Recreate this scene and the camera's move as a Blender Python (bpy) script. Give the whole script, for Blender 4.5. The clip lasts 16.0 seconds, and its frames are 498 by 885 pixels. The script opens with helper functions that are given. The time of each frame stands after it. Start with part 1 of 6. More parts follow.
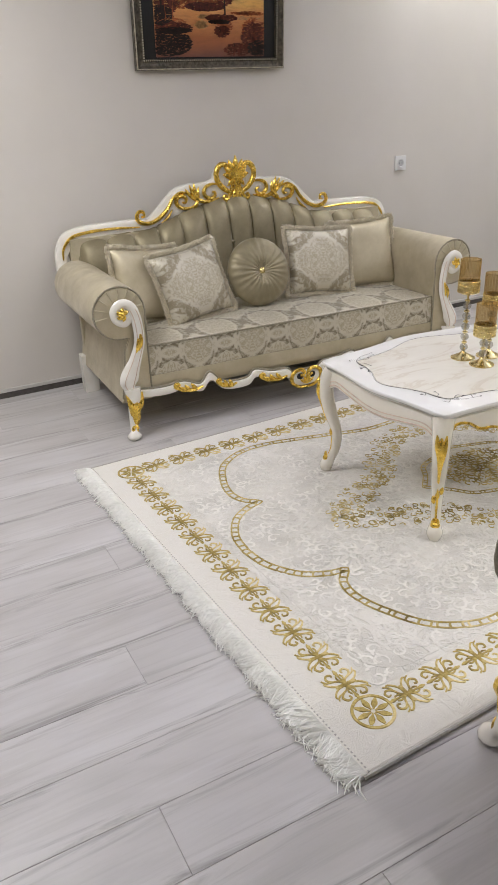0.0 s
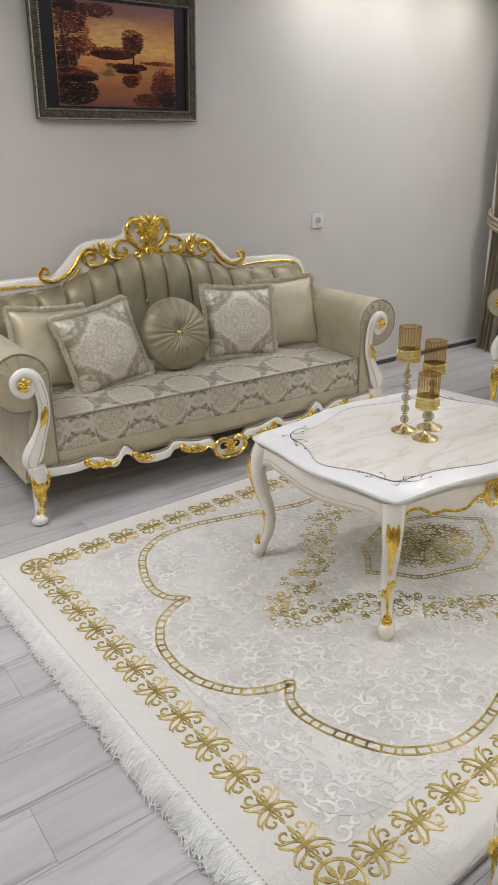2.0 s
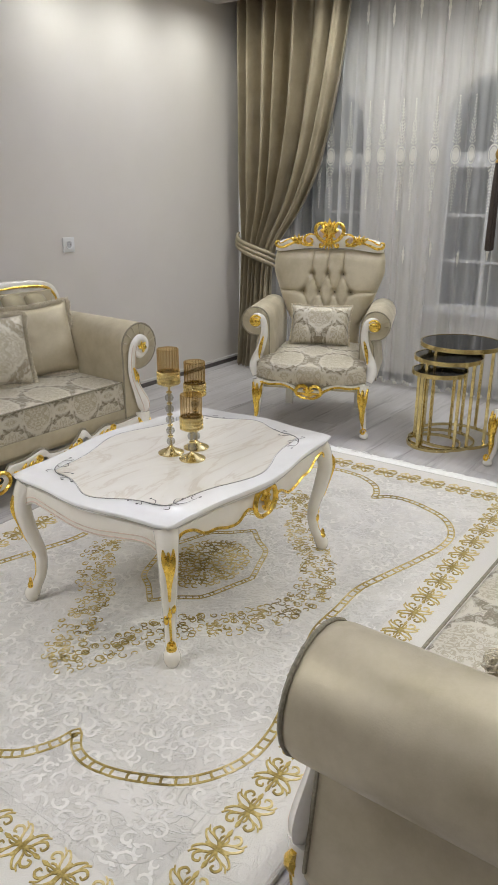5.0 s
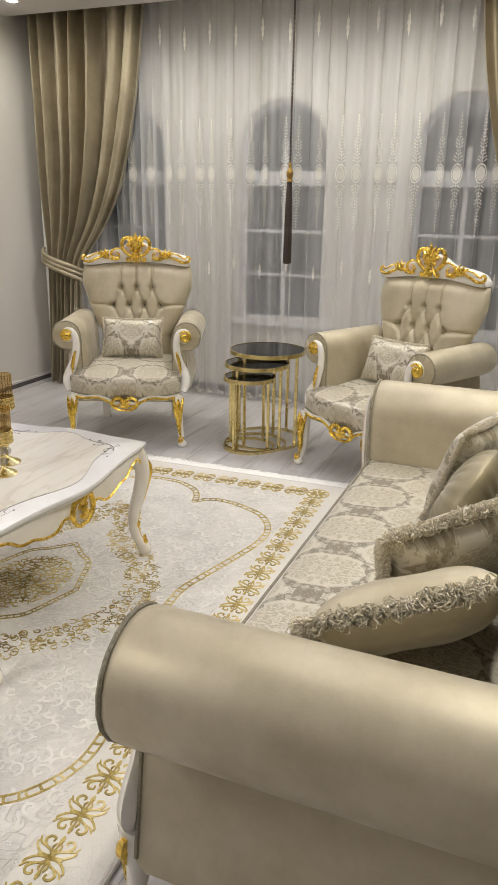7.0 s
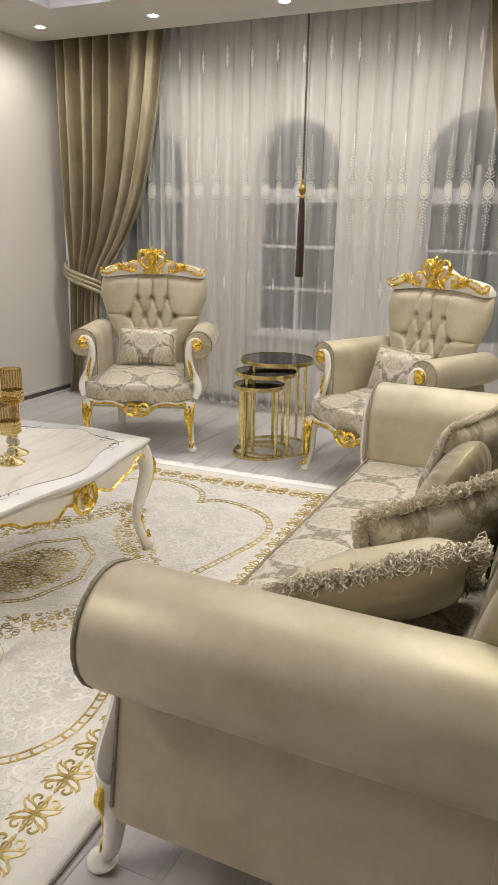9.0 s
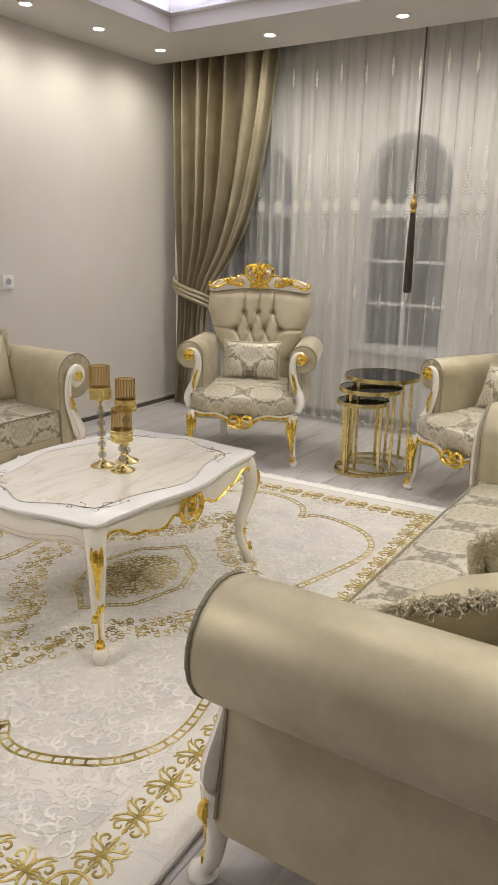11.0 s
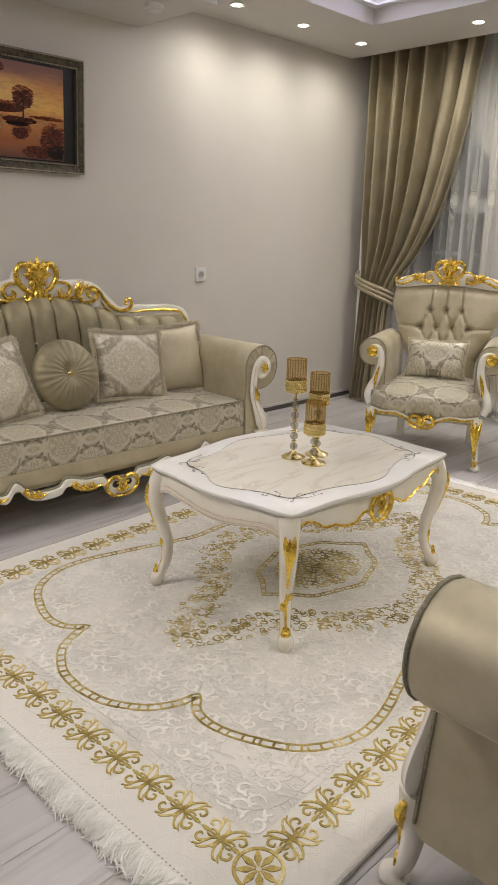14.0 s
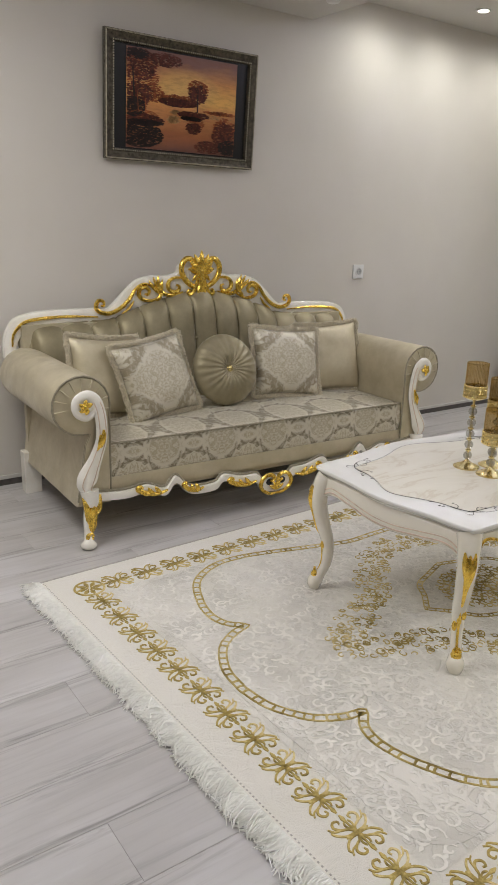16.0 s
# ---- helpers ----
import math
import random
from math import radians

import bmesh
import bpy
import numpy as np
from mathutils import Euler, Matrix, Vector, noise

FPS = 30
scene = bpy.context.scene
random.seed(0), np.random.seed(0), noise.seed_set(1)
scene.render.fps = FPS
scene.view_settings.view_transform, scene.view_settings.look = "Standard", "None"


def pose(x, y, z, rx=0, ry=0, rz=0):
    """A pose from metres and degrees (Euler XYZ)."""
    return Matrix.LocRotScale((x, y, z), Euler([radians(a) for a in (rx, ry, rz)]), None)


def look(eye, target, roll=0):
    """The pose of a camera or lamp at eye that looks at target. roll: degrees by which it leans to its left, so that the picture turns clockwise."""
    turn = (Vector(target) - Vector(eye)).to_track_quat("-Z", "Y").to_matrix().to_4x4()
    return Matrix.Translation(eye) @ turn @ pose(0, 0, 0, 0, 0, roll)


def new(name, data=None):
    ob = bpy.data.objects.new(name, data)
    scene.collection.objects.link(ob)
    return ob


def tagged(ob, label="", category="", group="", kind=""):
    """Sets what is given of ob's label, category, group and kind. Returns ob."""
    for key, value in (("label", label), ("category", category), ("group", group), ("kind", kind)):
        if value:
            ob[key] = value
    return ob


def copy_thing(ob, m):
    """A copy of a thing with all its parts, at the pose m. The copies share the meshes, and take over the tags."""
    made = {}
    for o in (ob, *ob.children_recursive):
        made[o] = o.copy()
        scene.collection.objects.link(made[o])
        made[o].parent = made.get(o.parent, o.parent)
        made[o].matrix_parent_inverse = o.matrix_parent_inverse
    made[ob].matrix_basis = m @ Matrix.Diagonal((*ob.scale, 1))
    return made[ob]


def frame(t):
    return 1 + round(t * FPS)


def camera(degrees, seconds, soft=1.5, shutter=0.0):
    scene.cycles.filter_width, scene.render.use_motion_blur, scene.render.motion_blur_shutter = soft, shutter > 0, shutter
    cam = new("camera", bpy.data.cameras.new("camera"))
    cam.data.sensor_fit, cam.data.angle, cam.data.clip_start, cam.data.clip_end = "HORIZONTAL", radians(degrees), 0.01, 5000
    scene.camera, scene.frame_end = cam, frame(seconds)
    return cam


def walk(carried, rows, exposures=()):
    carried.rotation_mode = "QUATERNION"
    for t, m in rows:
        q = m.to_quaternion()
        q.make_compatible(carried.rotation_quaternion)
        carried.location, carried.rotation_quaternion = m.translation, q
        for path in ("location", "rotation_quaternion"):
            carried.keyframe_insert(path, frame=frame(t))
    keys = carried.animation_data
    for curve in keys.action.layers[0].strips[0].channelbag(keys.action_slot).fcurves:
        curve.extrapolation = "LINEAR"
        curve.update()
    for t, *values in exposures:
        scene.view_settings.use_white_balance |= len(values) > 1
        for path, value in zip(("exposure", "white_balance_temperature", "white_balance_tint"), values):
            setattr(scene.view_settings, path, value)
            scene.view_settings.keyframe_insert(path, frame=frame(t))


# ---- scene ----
cam = camera(37.9, 16.0, 0.5)
PATH = [
    (0, (-0.921, -1.158, 1.472), (-0.09, 0.455, 0.631), -2.5),
    (0.5, (-0.882, -1.09, 1.468), (0.015, 0.507, 0.666), -1.8),
    (1, (-0.842, -0.999, 1.472), (0.109, 0.582, 0.699), -1.3),
    (1.5, (-0.812, -0.924, 1.47), (0.195, 0.634, 0.721), -1.1),
    (2, (-0.791, -0.826, 1.47), (0.277, 0.699, 0.741), -0.9),
    (2.5, (-0.787, -0.785, 1.479), (0.349, 0.695, 0.76), -0.9),
    (3, (-0.764, -0.782, 1.483), (0.445, 0.642, 0.769), -0.8),
    (5.5, (-0.724, -0.843, 1.465), (0.861, 0.178, 0.799), 0.2),
    (6, (-0.729, -0.863, 1.462), (0.927, 0.049, 0.808), 0.3),
    (6.5, (-0.743, -0.867, 1.458), (0.974, -0.066, 0.817), 0.7),
    (7, (-0.769, -0.903, 1.447), (0.988, -0.186, 0.818), 0.9),
    (7.5, (-0.795, -0.96, 1.429), (0.984, -0.28, 0.815), 1.0),
    (8, (-0.834, -1.015, 1.402), (0.946, -0.331, 0.799), 1.2),
    (8.5, (-0.84, -1.05, 1.373), (0.928, -0.319, 0.79), 1.2),
    (11, (-0.856, -1.0, 1.371), (0.778, 0.022, 0.837), 1.1),
    (11.5, (-0.866, -0.982, 1.36), (0.732, 0.095, 0.827), 1.1),
    (12, (-0.872, -0.977, 1.365), (0.682, 0.162, 0.827), 1.1),
    (12.5, (-0.889, -0.955, 1.363), (0.621, 0.24, 0.822), 1.2),
    (13, (-0.903, -0.935, 1.366), (0.558, 0.317, 0.82), 1.2),
    (13.5, (-0.924, -0.915, 1.367), (0.491, 0.386, 0.816), 1.3),
    (14, (-0.946, -0.892, 1.367), (0.42, 0.459, 0.812), 1.4),
    (14.5, (-0.962, -0.866, 1.368), (0.347, 0.54, 0.808), 1.6),
    (15, (-0.979, -0.823, 1.365), (0.261, 0.642, 0.802), 1.8),
    (15.5, (-1.002, -0.764, 1.364), (0.152, 0.767, 0.796), 1.8),
    (16, (-1.027, -0.72, 1.355), (0.081, 0.843, 0.784), 1.8),
]
walk(cam, [(t, look(eye, target, roll)) for t, eye, target, roll in PATH],
     [(0.0, 0.36, 6250, 7), (2.5, 0.24, 6150, 6), (5.5, 0.20, 6200, 5), (7.0, 0.34, 6650, 6), (8.5, 0.40, 6800, 6), (12.5, 0.16, 6900, 7), (15.0, 0.13, 6650, 6), (16.0, 0.10, 6450, 5)])

# ---- light ----
world = bpy.data.worlds.new("world")
scene.world = world
world.use_nodes = True
world.node_tree.nodes["Background"].inputs[0].default_value = (0.030, 0.038, 0.055, 1)
world.node_tree.nodes["Background"].inputs[1].default_value = 1.0

CEIL_Z, LOW_Z, WALL_Y, WIN_X = 2.68, 2.515, 2.975, 4.40
# the last three are unseen, added to light the near sofa from above
SPOTS = [(2.44, 2.65), (3.03, 2.635), (3.645, 2.625), (3.675, 1.735), (3.69, 0.826), (3.69, -0.08), (3.69, -0.98), (2.75, -1.20), (1.80, -1.20), (0.85, -1.20)]


def lamp(name, kind, m, energy, color, **kw):
    d = bpy.data.lights.new(name, kind)
    d.energy, d.color = energy, color
    for k, v in kw.items():
        if k == "size":
            d.size = v
        elif k == "size_y":
            d.shape, d.size_y = "RECTANGLE", v
        elif k == "spot":
            d.spot_size, d.spot_blend = radians(v), 1.0
        elif k == "soft":
            d.shadow_soft_size = v
    ob = new(name, d)
    ob.matrix_world = m
    return ob


for sx, sy in SPOTS:
    lamp("downlight_lamp", "SPOT", pose(sx, sy, CEIL_Z - 0.02), 18 if sy > 2 else (48 if sy < -1.1 else 36), (1.0, 0.96, 0.90), spot=162 if sy < -1.1 else 176, soft=0.07)
# a fill light added under the recess, and the hidden strips in the recess
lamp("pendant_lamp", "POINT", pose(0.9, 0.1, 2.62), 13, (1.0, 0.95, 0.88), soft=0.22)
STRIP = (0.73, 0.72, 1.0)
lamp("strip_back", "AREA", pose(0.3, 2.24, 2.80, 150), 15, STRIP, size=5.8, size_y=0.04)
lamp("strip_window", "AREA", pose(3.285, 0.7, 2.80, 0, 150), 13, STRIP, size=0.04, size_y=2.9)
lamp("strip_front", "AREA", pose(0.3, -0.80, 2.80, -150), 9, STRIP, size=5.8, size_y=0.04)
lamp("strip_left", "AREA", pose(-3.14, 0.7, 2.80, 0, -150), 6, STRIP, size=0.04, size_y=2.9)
# two unseen lamps added to brighten the left side and the rear
lamp("hall_lamp", "AREA", pose(-0.95, 1.75, 2.49), 31, (1.0, 0.95, 0.89), size=1.0, size_y=1.0)
lamp("entry_lamp", "POINT", pose(-2.5, -1.6, 2.35), 10, (1.0, 0.95, 0.88), soft=0.25)


# ---- materials ----
class Mat:
    """A small builder of node materials."""

    def __init__(self, name, rough=0.5, metal=0.0, spec=0.5, sheen=0.0, coat=0.0):
        self.m = bpy.data.materials.new(name)
        self.m.use_nodes = True
        self.t = self.m.node_tree
        self.b = self.t.nodes["Principled BSDF"]
        self.put("Roughness", rough), self.put("Metallic", metal), self.put("Specular IOR Level", spec)
        self.put("Sheen Weight", sheen), self.put("Coat Weight", coat)
        self.co = self.n("ShaderNodeTexCoord").outputs["Object"]

    def n(self, kind, **kw):
        node = self.t.nodes.new(kind)
        for k, v in kw.items():
            if k == "op":
                node.operation = v
            elif k == "feature":
                node.feature = v
        return node

    def put(self, key, v):
        if hasattr(v, "is_output"):
            self.t.links.new(v, self.b.inputs[key])
        else:
            self.b.inputs[key].default_value = v

    def set(self, node, key, v):
        if hasattr(v, "is_output"):
            self.t.links.new(v, node.inputs[key])
        else:
            node.inputs[key].default_value = v
        return node

    def math(self, op, a, b=0.0, c=0.0):
        x = self.n("ShaderNodeMath", op=op)
        self.set(x, 0, a), self.set(x, 1, b), self.set(x, 2, c)
        return x.outputs[0]

    def noise(self, scale, detail=4.0, rough=0.55, co=None, dist=0.0):
        x = self.n("ShaderNodeTexNoise")
        self.set(x, "Vector", co or self.co), self.set(x, "Scale", scale), self.set(x, "Detail", detail)
        self.set(x, "Roughness", rough), self.set(x, "Distortion", dist)
        return x.outputs[0]

    def voronoi(self, scale, co=None, feature="F1"):
        x = self.n("ShaderNodeTexVoronoi", feature=feature)
        self.set(x, "Vector", co or self.co), self.set(x, "Scale", scale)
        return x.outputs["Distance"]

    def map(self, scale=(1, 1, 1), rot=(0, 0, 0), loc=(0, 0, 0), co=None):
        x = self.n("ShaderNodeMapping")
        self.set(x, "Vector", co or self.co), self.set(x, "Scale", scale), self.set(x, "Rotation", rot), self.set(x, "Location", loc)
        return x.outputs[0]

    def ramp(self, f, *stops):
        x = self.n("ShaderNodeValToRGB")
        self.set(x, 0, f)
        e = x.color_ramp.elements
        while len(e) < len(stops):
            e.new(0.5)
        for k, (p, c) in zip(e, stops):
            k.position = p
            k.color = (*c, 1) if hasattr(c, "__len__") else (c, c, c, 1)
        return x.outputs[0]

    def mix(self, f, a, b):
        x = self.n("ShaderNodeMix")
        x.data_type = "RGBA"
        self.set(x, 0, f)
        for k, v in ((6, a), (7, b)):
            if hasattr(v, "is_output"):
                self.t.links.new(v, x.inputs[k])
            else:
                x.inputs[k].default_value = (*v, 1)
        return x.outputs[2]

    def xyz(self, co=None):
        x = self.n("ShaderNodeSeparateXYZ")
        self.set(x, 0, co or self.co)
        return x.outputs

    def col(self, c):
        self.put("Base Color", c if hasattr(c, "is_output") else (*c, 1))
        return self

    def bump(self, h, strength=0.3, dist=0.01):
        x = self.n("ShaderNodeBump")
        self.set(x, "Height", h), self.set(x, "Strength", strength), self.set(x, "Distance", dist)
        self.put("Normal", x.outputs[0])
        return self

    def rand(self):
        return self.n("ShaderNodeObjectInfo").outputs["Random"]


def m_wall():
    k = Mat("wall_paint", 0.62)
    f = k.noise(1.3, 5)
    k.col(k.ramp(f, (0.3, (0.615, 0.58, 0.535)), (0.7, (0.665, 0.63, 0.585))))
    return k.bump(k.noise(160, 3), 0.12, 0.002).m


def m_plain(name, c, rough=0.5, vary=0.06, scale=8, metal=0.0, bump=0.05, coat=0.0, spec=0.5):
    k = Mat(name, rough, metal, spec, 0.0, coat)
    lo, hi = [v * (1 - vary) for v in c], [min(1, v * (1 + vary)) for v in c]
    k.col(k.ramp(k.noise(scale, 5), (0.3, lo), (0.7, hi)))
    if bump:
        k.bump(k.noise(scale * 9, 3), bump, 0.003)
    return k.m


def m_floor():
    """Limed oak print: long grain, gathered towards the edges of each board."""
    k = Mat("grey_laminate", 0.36, 0, 0.4)
    r = k.rand()
    off = k.n("ShaderNodeCombineXYZ")
    k.set(off, 0, k.math("MULTIPLY", r, 37.0)), k.set(off, 1, k.math("MULTIPLY", r, 11.0))
    add = k.n("ShaderNodeVectorMath", op="ADD")
    k.set(add, 0, k.co), k.set(add, 1, off.outputs[0])
    co = add.outputs[0]
    grain = k.noise(2.6, 8, 0.65, k.map((0.9, 14, 1), co=co), 0.8)
    broad = k.noise(1.5, 4, 0.5, k.map((0.9, 3, 1), co=co), 0.4)
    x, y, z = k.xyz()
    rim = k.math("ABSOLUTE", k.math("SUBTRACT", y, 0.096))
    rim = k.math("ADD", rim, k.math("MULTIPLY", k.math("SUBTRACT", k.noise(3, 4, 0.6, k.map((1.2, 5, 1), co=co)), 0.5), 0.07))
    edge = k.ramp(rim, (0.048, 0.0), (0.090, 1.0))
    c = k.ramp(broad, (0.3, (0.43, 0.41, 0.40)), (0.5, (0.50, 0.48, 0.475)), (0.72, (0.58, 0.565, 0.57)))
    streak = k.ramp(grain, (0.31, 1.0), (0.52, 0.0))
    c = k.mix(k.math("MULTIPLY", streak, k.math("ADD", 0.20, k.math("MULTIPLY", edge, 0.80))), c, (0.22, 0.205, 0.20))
    lime = k.ramp(grain, (0.58, 0.0), (0.72, 0.45))
    c = k.mix(lime, c, (0.58, 0.57, 0.575))
    k.col(k.mix(k.math("MULTIPLY", r, 0.30), c, (0.40, 0.385, 0.38)))
    k.put("Roughness", k.ramp(grain, (0.3, 0.46), (0.7, 0.30)))
    return k.bump(grain, 0.18, 0.002).m


def m_satin(name, dark, light, rough=0.42):
    k = Mat(name, rough, 0.46, 0.35, 0.35)
    k.put("Sheen Roughness", 0.42)
    k.put("Sheen Tint", (1.0, 0.95, 0.86, 1.0))
    f = k.noise(7, 7, 0.66)
    k.col(k.ramp(f, (0.32, dark), (0.68, light)))
    w = k.noise(320, 2)
    k.put("Sheen Weight", k.ramp(k.noise(9, 5, 0.7, None, 0.6), (0.40, 0.12), (0.62, 0.65)))
    k.put("Roughness", k.ramp(k.noise(14, 4), (0.3, rough - 0.05), (0.7, rough + 0.08)))
    return k.bump(k.math("ADD", k.math("MULTIPLY", w, 0.35), k.noise(18, 4)), 0.14, 0.004).m


def m_damask(name, ground, band, motif, pu=0.30, pv=0.34, along="yz"):
    """Woven ogee damask: a lattice of scrolled bands with a bouquet in each field."""
    k = Mat(name, 0.40, 0.25, 0.5, 0.25)
    x, y, z = k.xyz()
    u = x
    v = k.math("ADD", y, z) if along == "yz" else z
    # the weave repeats, mirrored about each repeat's middle
    fold = k.n("ShaderNodeCombineXYZ")
    k.set(fold, 0, k.math("PINGPONG", u, pu / 2)), k.set(fold, 1, k.math("PINGPONG", v, pv / 2))
    co = fold.outputs[0]
    wob = k.math("MULTIPLY", k.math("SUBTRACT", k.noise(12, 3, 0.55, co, 0.9), 0.5), 3.4)
    cu = k.math("COSINE", k.math("MULTIPLY", u, 2 * math.pi / pu))
    cv = k.math("COSINE", k.math("MULTIPLY", v, 2 * math.pi / pv))
    c2 = k.math("COSINE", k.math("MULTIPLY", v, 4 * math.pi / pv))
    f = k.math("ADD", k.math("ADD", cu, cv), k.math("MULTIPLY", c2, 0.35))
    g = k.math("ADD", f, wob)
    a = k.math("ABSOLUTE", g)
    lattice = k.math("MULTIPLY", k.ramp(a, (0.28, 1.0), (0.33, 0.0)), k.ramp(k.noise(50, 2, 0.5, co, 1.0), (0.38, 0.45), (0.50, 1.0)))
    thread = k.ramp(k.math("ABSOLUTE", k.math("SUBTRACT", a, 0.40)), (0.025, 0.8), (0.06, 0.0))
    tex = k.voronoi(140)
    leafy = k.math("ABSOLUTE", k.math("SUBTRACT", k.noise(34, 3, 0.55, co, 1.8), 0.5))
    inside = k.ramp(k.math("MULTIPLY", k.math("ABSOLUTE", g), 0.4), (0.30, 0.0), (0.36, 1.0))
    inner = k.math("MULTIPLY", inside, k.ramp(leafy, (0.035, 1.0), (0.075, 0.0)))
    c = k.mix(k.math("MULTIPLY", inner, 0.85), k.ramp(k.noise(7, 4), (0.3, [q * 0.92 for q in ground]), (0.7, ground)), motif)
    c = k.mix(k.math("MULTIPLY", lattice, k.ramp(tex, (0.1, 0.65), (0.5, 0.95))), c, band)
    c = k.mix(k.math("MULTIPLY", thread, 0.5), c, [q * 0.8 for q in band])
    k.col(c)
    k.put("Roughness", k.ramp(lattice, (0.0, 0.36), (1.0, 0.5)))
    return k.bump(k.math("ADD", k.math("MULTIPLY", lattice, 0.6), k.math("ADD", k.noise(300, 2), inner)), 0.22, 0.003).m


def m_gold(name="gold_leaf", c=(0.95, 0.66, 0.13), rough=0.24):
    k = Mat(name, rough, 1.0)
    f = k.noise(30, 5, 0.65)
    k.col(k.ramp(f, (0.25, [q * 0.62 for q in c]), (0.6, c), (0.85, [min(1, q * 1.12) for q in c])))
    k.put("Roughness", k.ramp(k.noise(70, 3), (0.3, rough - 0.06), (0.75, rough + 0.14)))
    return k.bump(k.noise(55, 4), 0.25, 0.004).m


def m_lacquer(name, c, tint):
    k = Mat(name, 0.22, 0, 0.5, 0, 0.35)
    k.col(k.ramp(k.noise(9, 5), (0.28, tint), (0.5, c), (0.8, c)))
    k.put("Coat Roughness", 0.08)
    return k.bump(k.noise(24, 3), 0.04, 0.004).m


def m_rug():
    k = Mat("carved_pile", 0.7, 0, 0.3, 0.5)
    x, y, z = k.xyz()
    warp = k.noise(4.5, 3, 0.5)
    leaf = k.math("ABSOLUTE", k.math("SUBTRACT", k.noise(7.5, 1.0, 0.5, None, 2.2), 0.5))
    curl = k.math("ABSOLUTE", k.math("SUBTRACT", k.noise(15, 2, 0.5, None, 2.6), 0.5))
    a = k.ramp(leaf, (0.045, 1.0), (0.075, 0.0))
    b = k.ramp(curl, (0.03, 1.0), (0.06, 0.0))
    area = k.ramp(k.noise(5, 3), (0.40, 0.0), (0.55, 1.0))
    # the plain margin outside the carved field
    ax, ay = k.math("ABSOLUTE", x), k.math("ABSOLUTE", y)
    mx = k.ramp(k.math("SUBTRACT", 1.46, ax), (0.205, 0.0), (0.212, 1.0))
    my = k.ramp(k.math("SUBTRACT", 0.985, ay), (0.205, 0.0), (0.212, 1.0))
    field = k.math("MULTIPLY", mx, my)
    pat = k.math("MULTIPLY", k.math("MULTIPLY", k.math("MAXIMUM", a, k.math("MULTIPLY", b, 0.8)), k.math("ADD", k.math("MULTIPLY", area, 0.75), 0.25)), k.math("ADD", k.math("MULTIPLY", field, 0.8), 0.2))
    base = k.mix(k.math("MULTIPLY", k.ramp(warp, (0.35, 0.0), (0.65, 1.0)), field), (0.77, 0.74, 0.68), (0.62, 0.595, 0.545))
    k.col(k.mix(k.math("MULTIPLY", pat, 0.35), base, (0.88, 0.855, 0.80)))
    k.put("Roughness", k.ramp(pat, (0.2, 0.75), (0.9, 0.36)))
    fine = k.noise(420, 2)
    return k.bump(k.math("ADD", k.math("MULTIPLY", pat, 1.3), k.math("MULTIPLY", fine, 0.5)), 0.6, 0.008).m


def m_goldthread():
    k = Mat("gold_thread", 0.45, 0.4, 0.5)
    f = k.math("ADD", k.math("MULTIPLY", k.noise(3.2, 4, 0.6), 0.45), k.math("ADD", k.math("MULTIPLY", k.noise(22, 4, 0.6), 0.35), k.math("MULTIPLY", k.noise(160, 2), 0.20)))
    k.col(k.ramp(f, (0.38, (0.20, 0.143, 0.033)), (0.49, (0.53, 0.405, 0.12)), (0.62, (0.86, 0.73, 0.39))))
    return k.bump(k.noise(260, 2), 0.5, 0.004).m


def m_glass(name, c, alpha, rough=0.05, tint=(0.8, 0.8, 0.8)):
    """Thin tinted glass: part clear, part glossy."""
    k = Mat(name, rough, 0, 0.5)
    k.col(c)
    tr = k.n("ShaderNodeBsdfTransparent")
    tr.inputs[0].default_value = (*tint, 1)
    mx = k.n("ShaderNodeMixShader")
    mx.inputs[0].default_value = alpha
    out = k.t.nodes["Material Output"]
    k.t.links.new(tr.outputs[0], mx.inputs[1])
    k.t.links.new(k.b.outputs[0], mx.inputs[2])
    k.t.links.new(mx.outputs[0], out.inputs[0])
    return k.m


def m_tulle():
    k = Mat("tulle_cloth", 0.8, 0, 0.1)
    k.col((0.86, 0.86, 0.86))
    tr, tl, mx, m2 = k.n("ShaderNodeBsdfTransparent"), k.n("ShaderNodeBsdfTranslucent"), k.n("ShaderNodeMixShader"), k.n("ShaderNodeMixShader")
    tl.inputs[0].default_value = (0.9, 0.9, 0.9, 1)
    m2.inputs[0].default_value = 0.25
    weave = k.ramp(k.noise(2, 3, 0.5, k.map((1, 5, 0.3))), (0.3, 0.31), (0.7, 0.43))
    k.t.links.new(weave, mx.inputs[0])
    k.t.links.new(k.b.outputs[0], m2.inputs[1])
    k.t.links.new(tl.outputs[0], m2.inputs[2])
    k.t.links.new(tr.outputs[0], mx.inputs[1])
    k.t.links.new(m2.outputs[0], mx.inputs[2])
    k.t.links.new(mx.outputs[0], k.t.nodes["Material Output"].inputs[0])
    return k.m


def m_glow(name, c, strength):
    k = Mat(name)
    k.put("Emission Color", (*c, 1)), k.put("Emission Strength", strength)
    k.col(c)
    return k.m


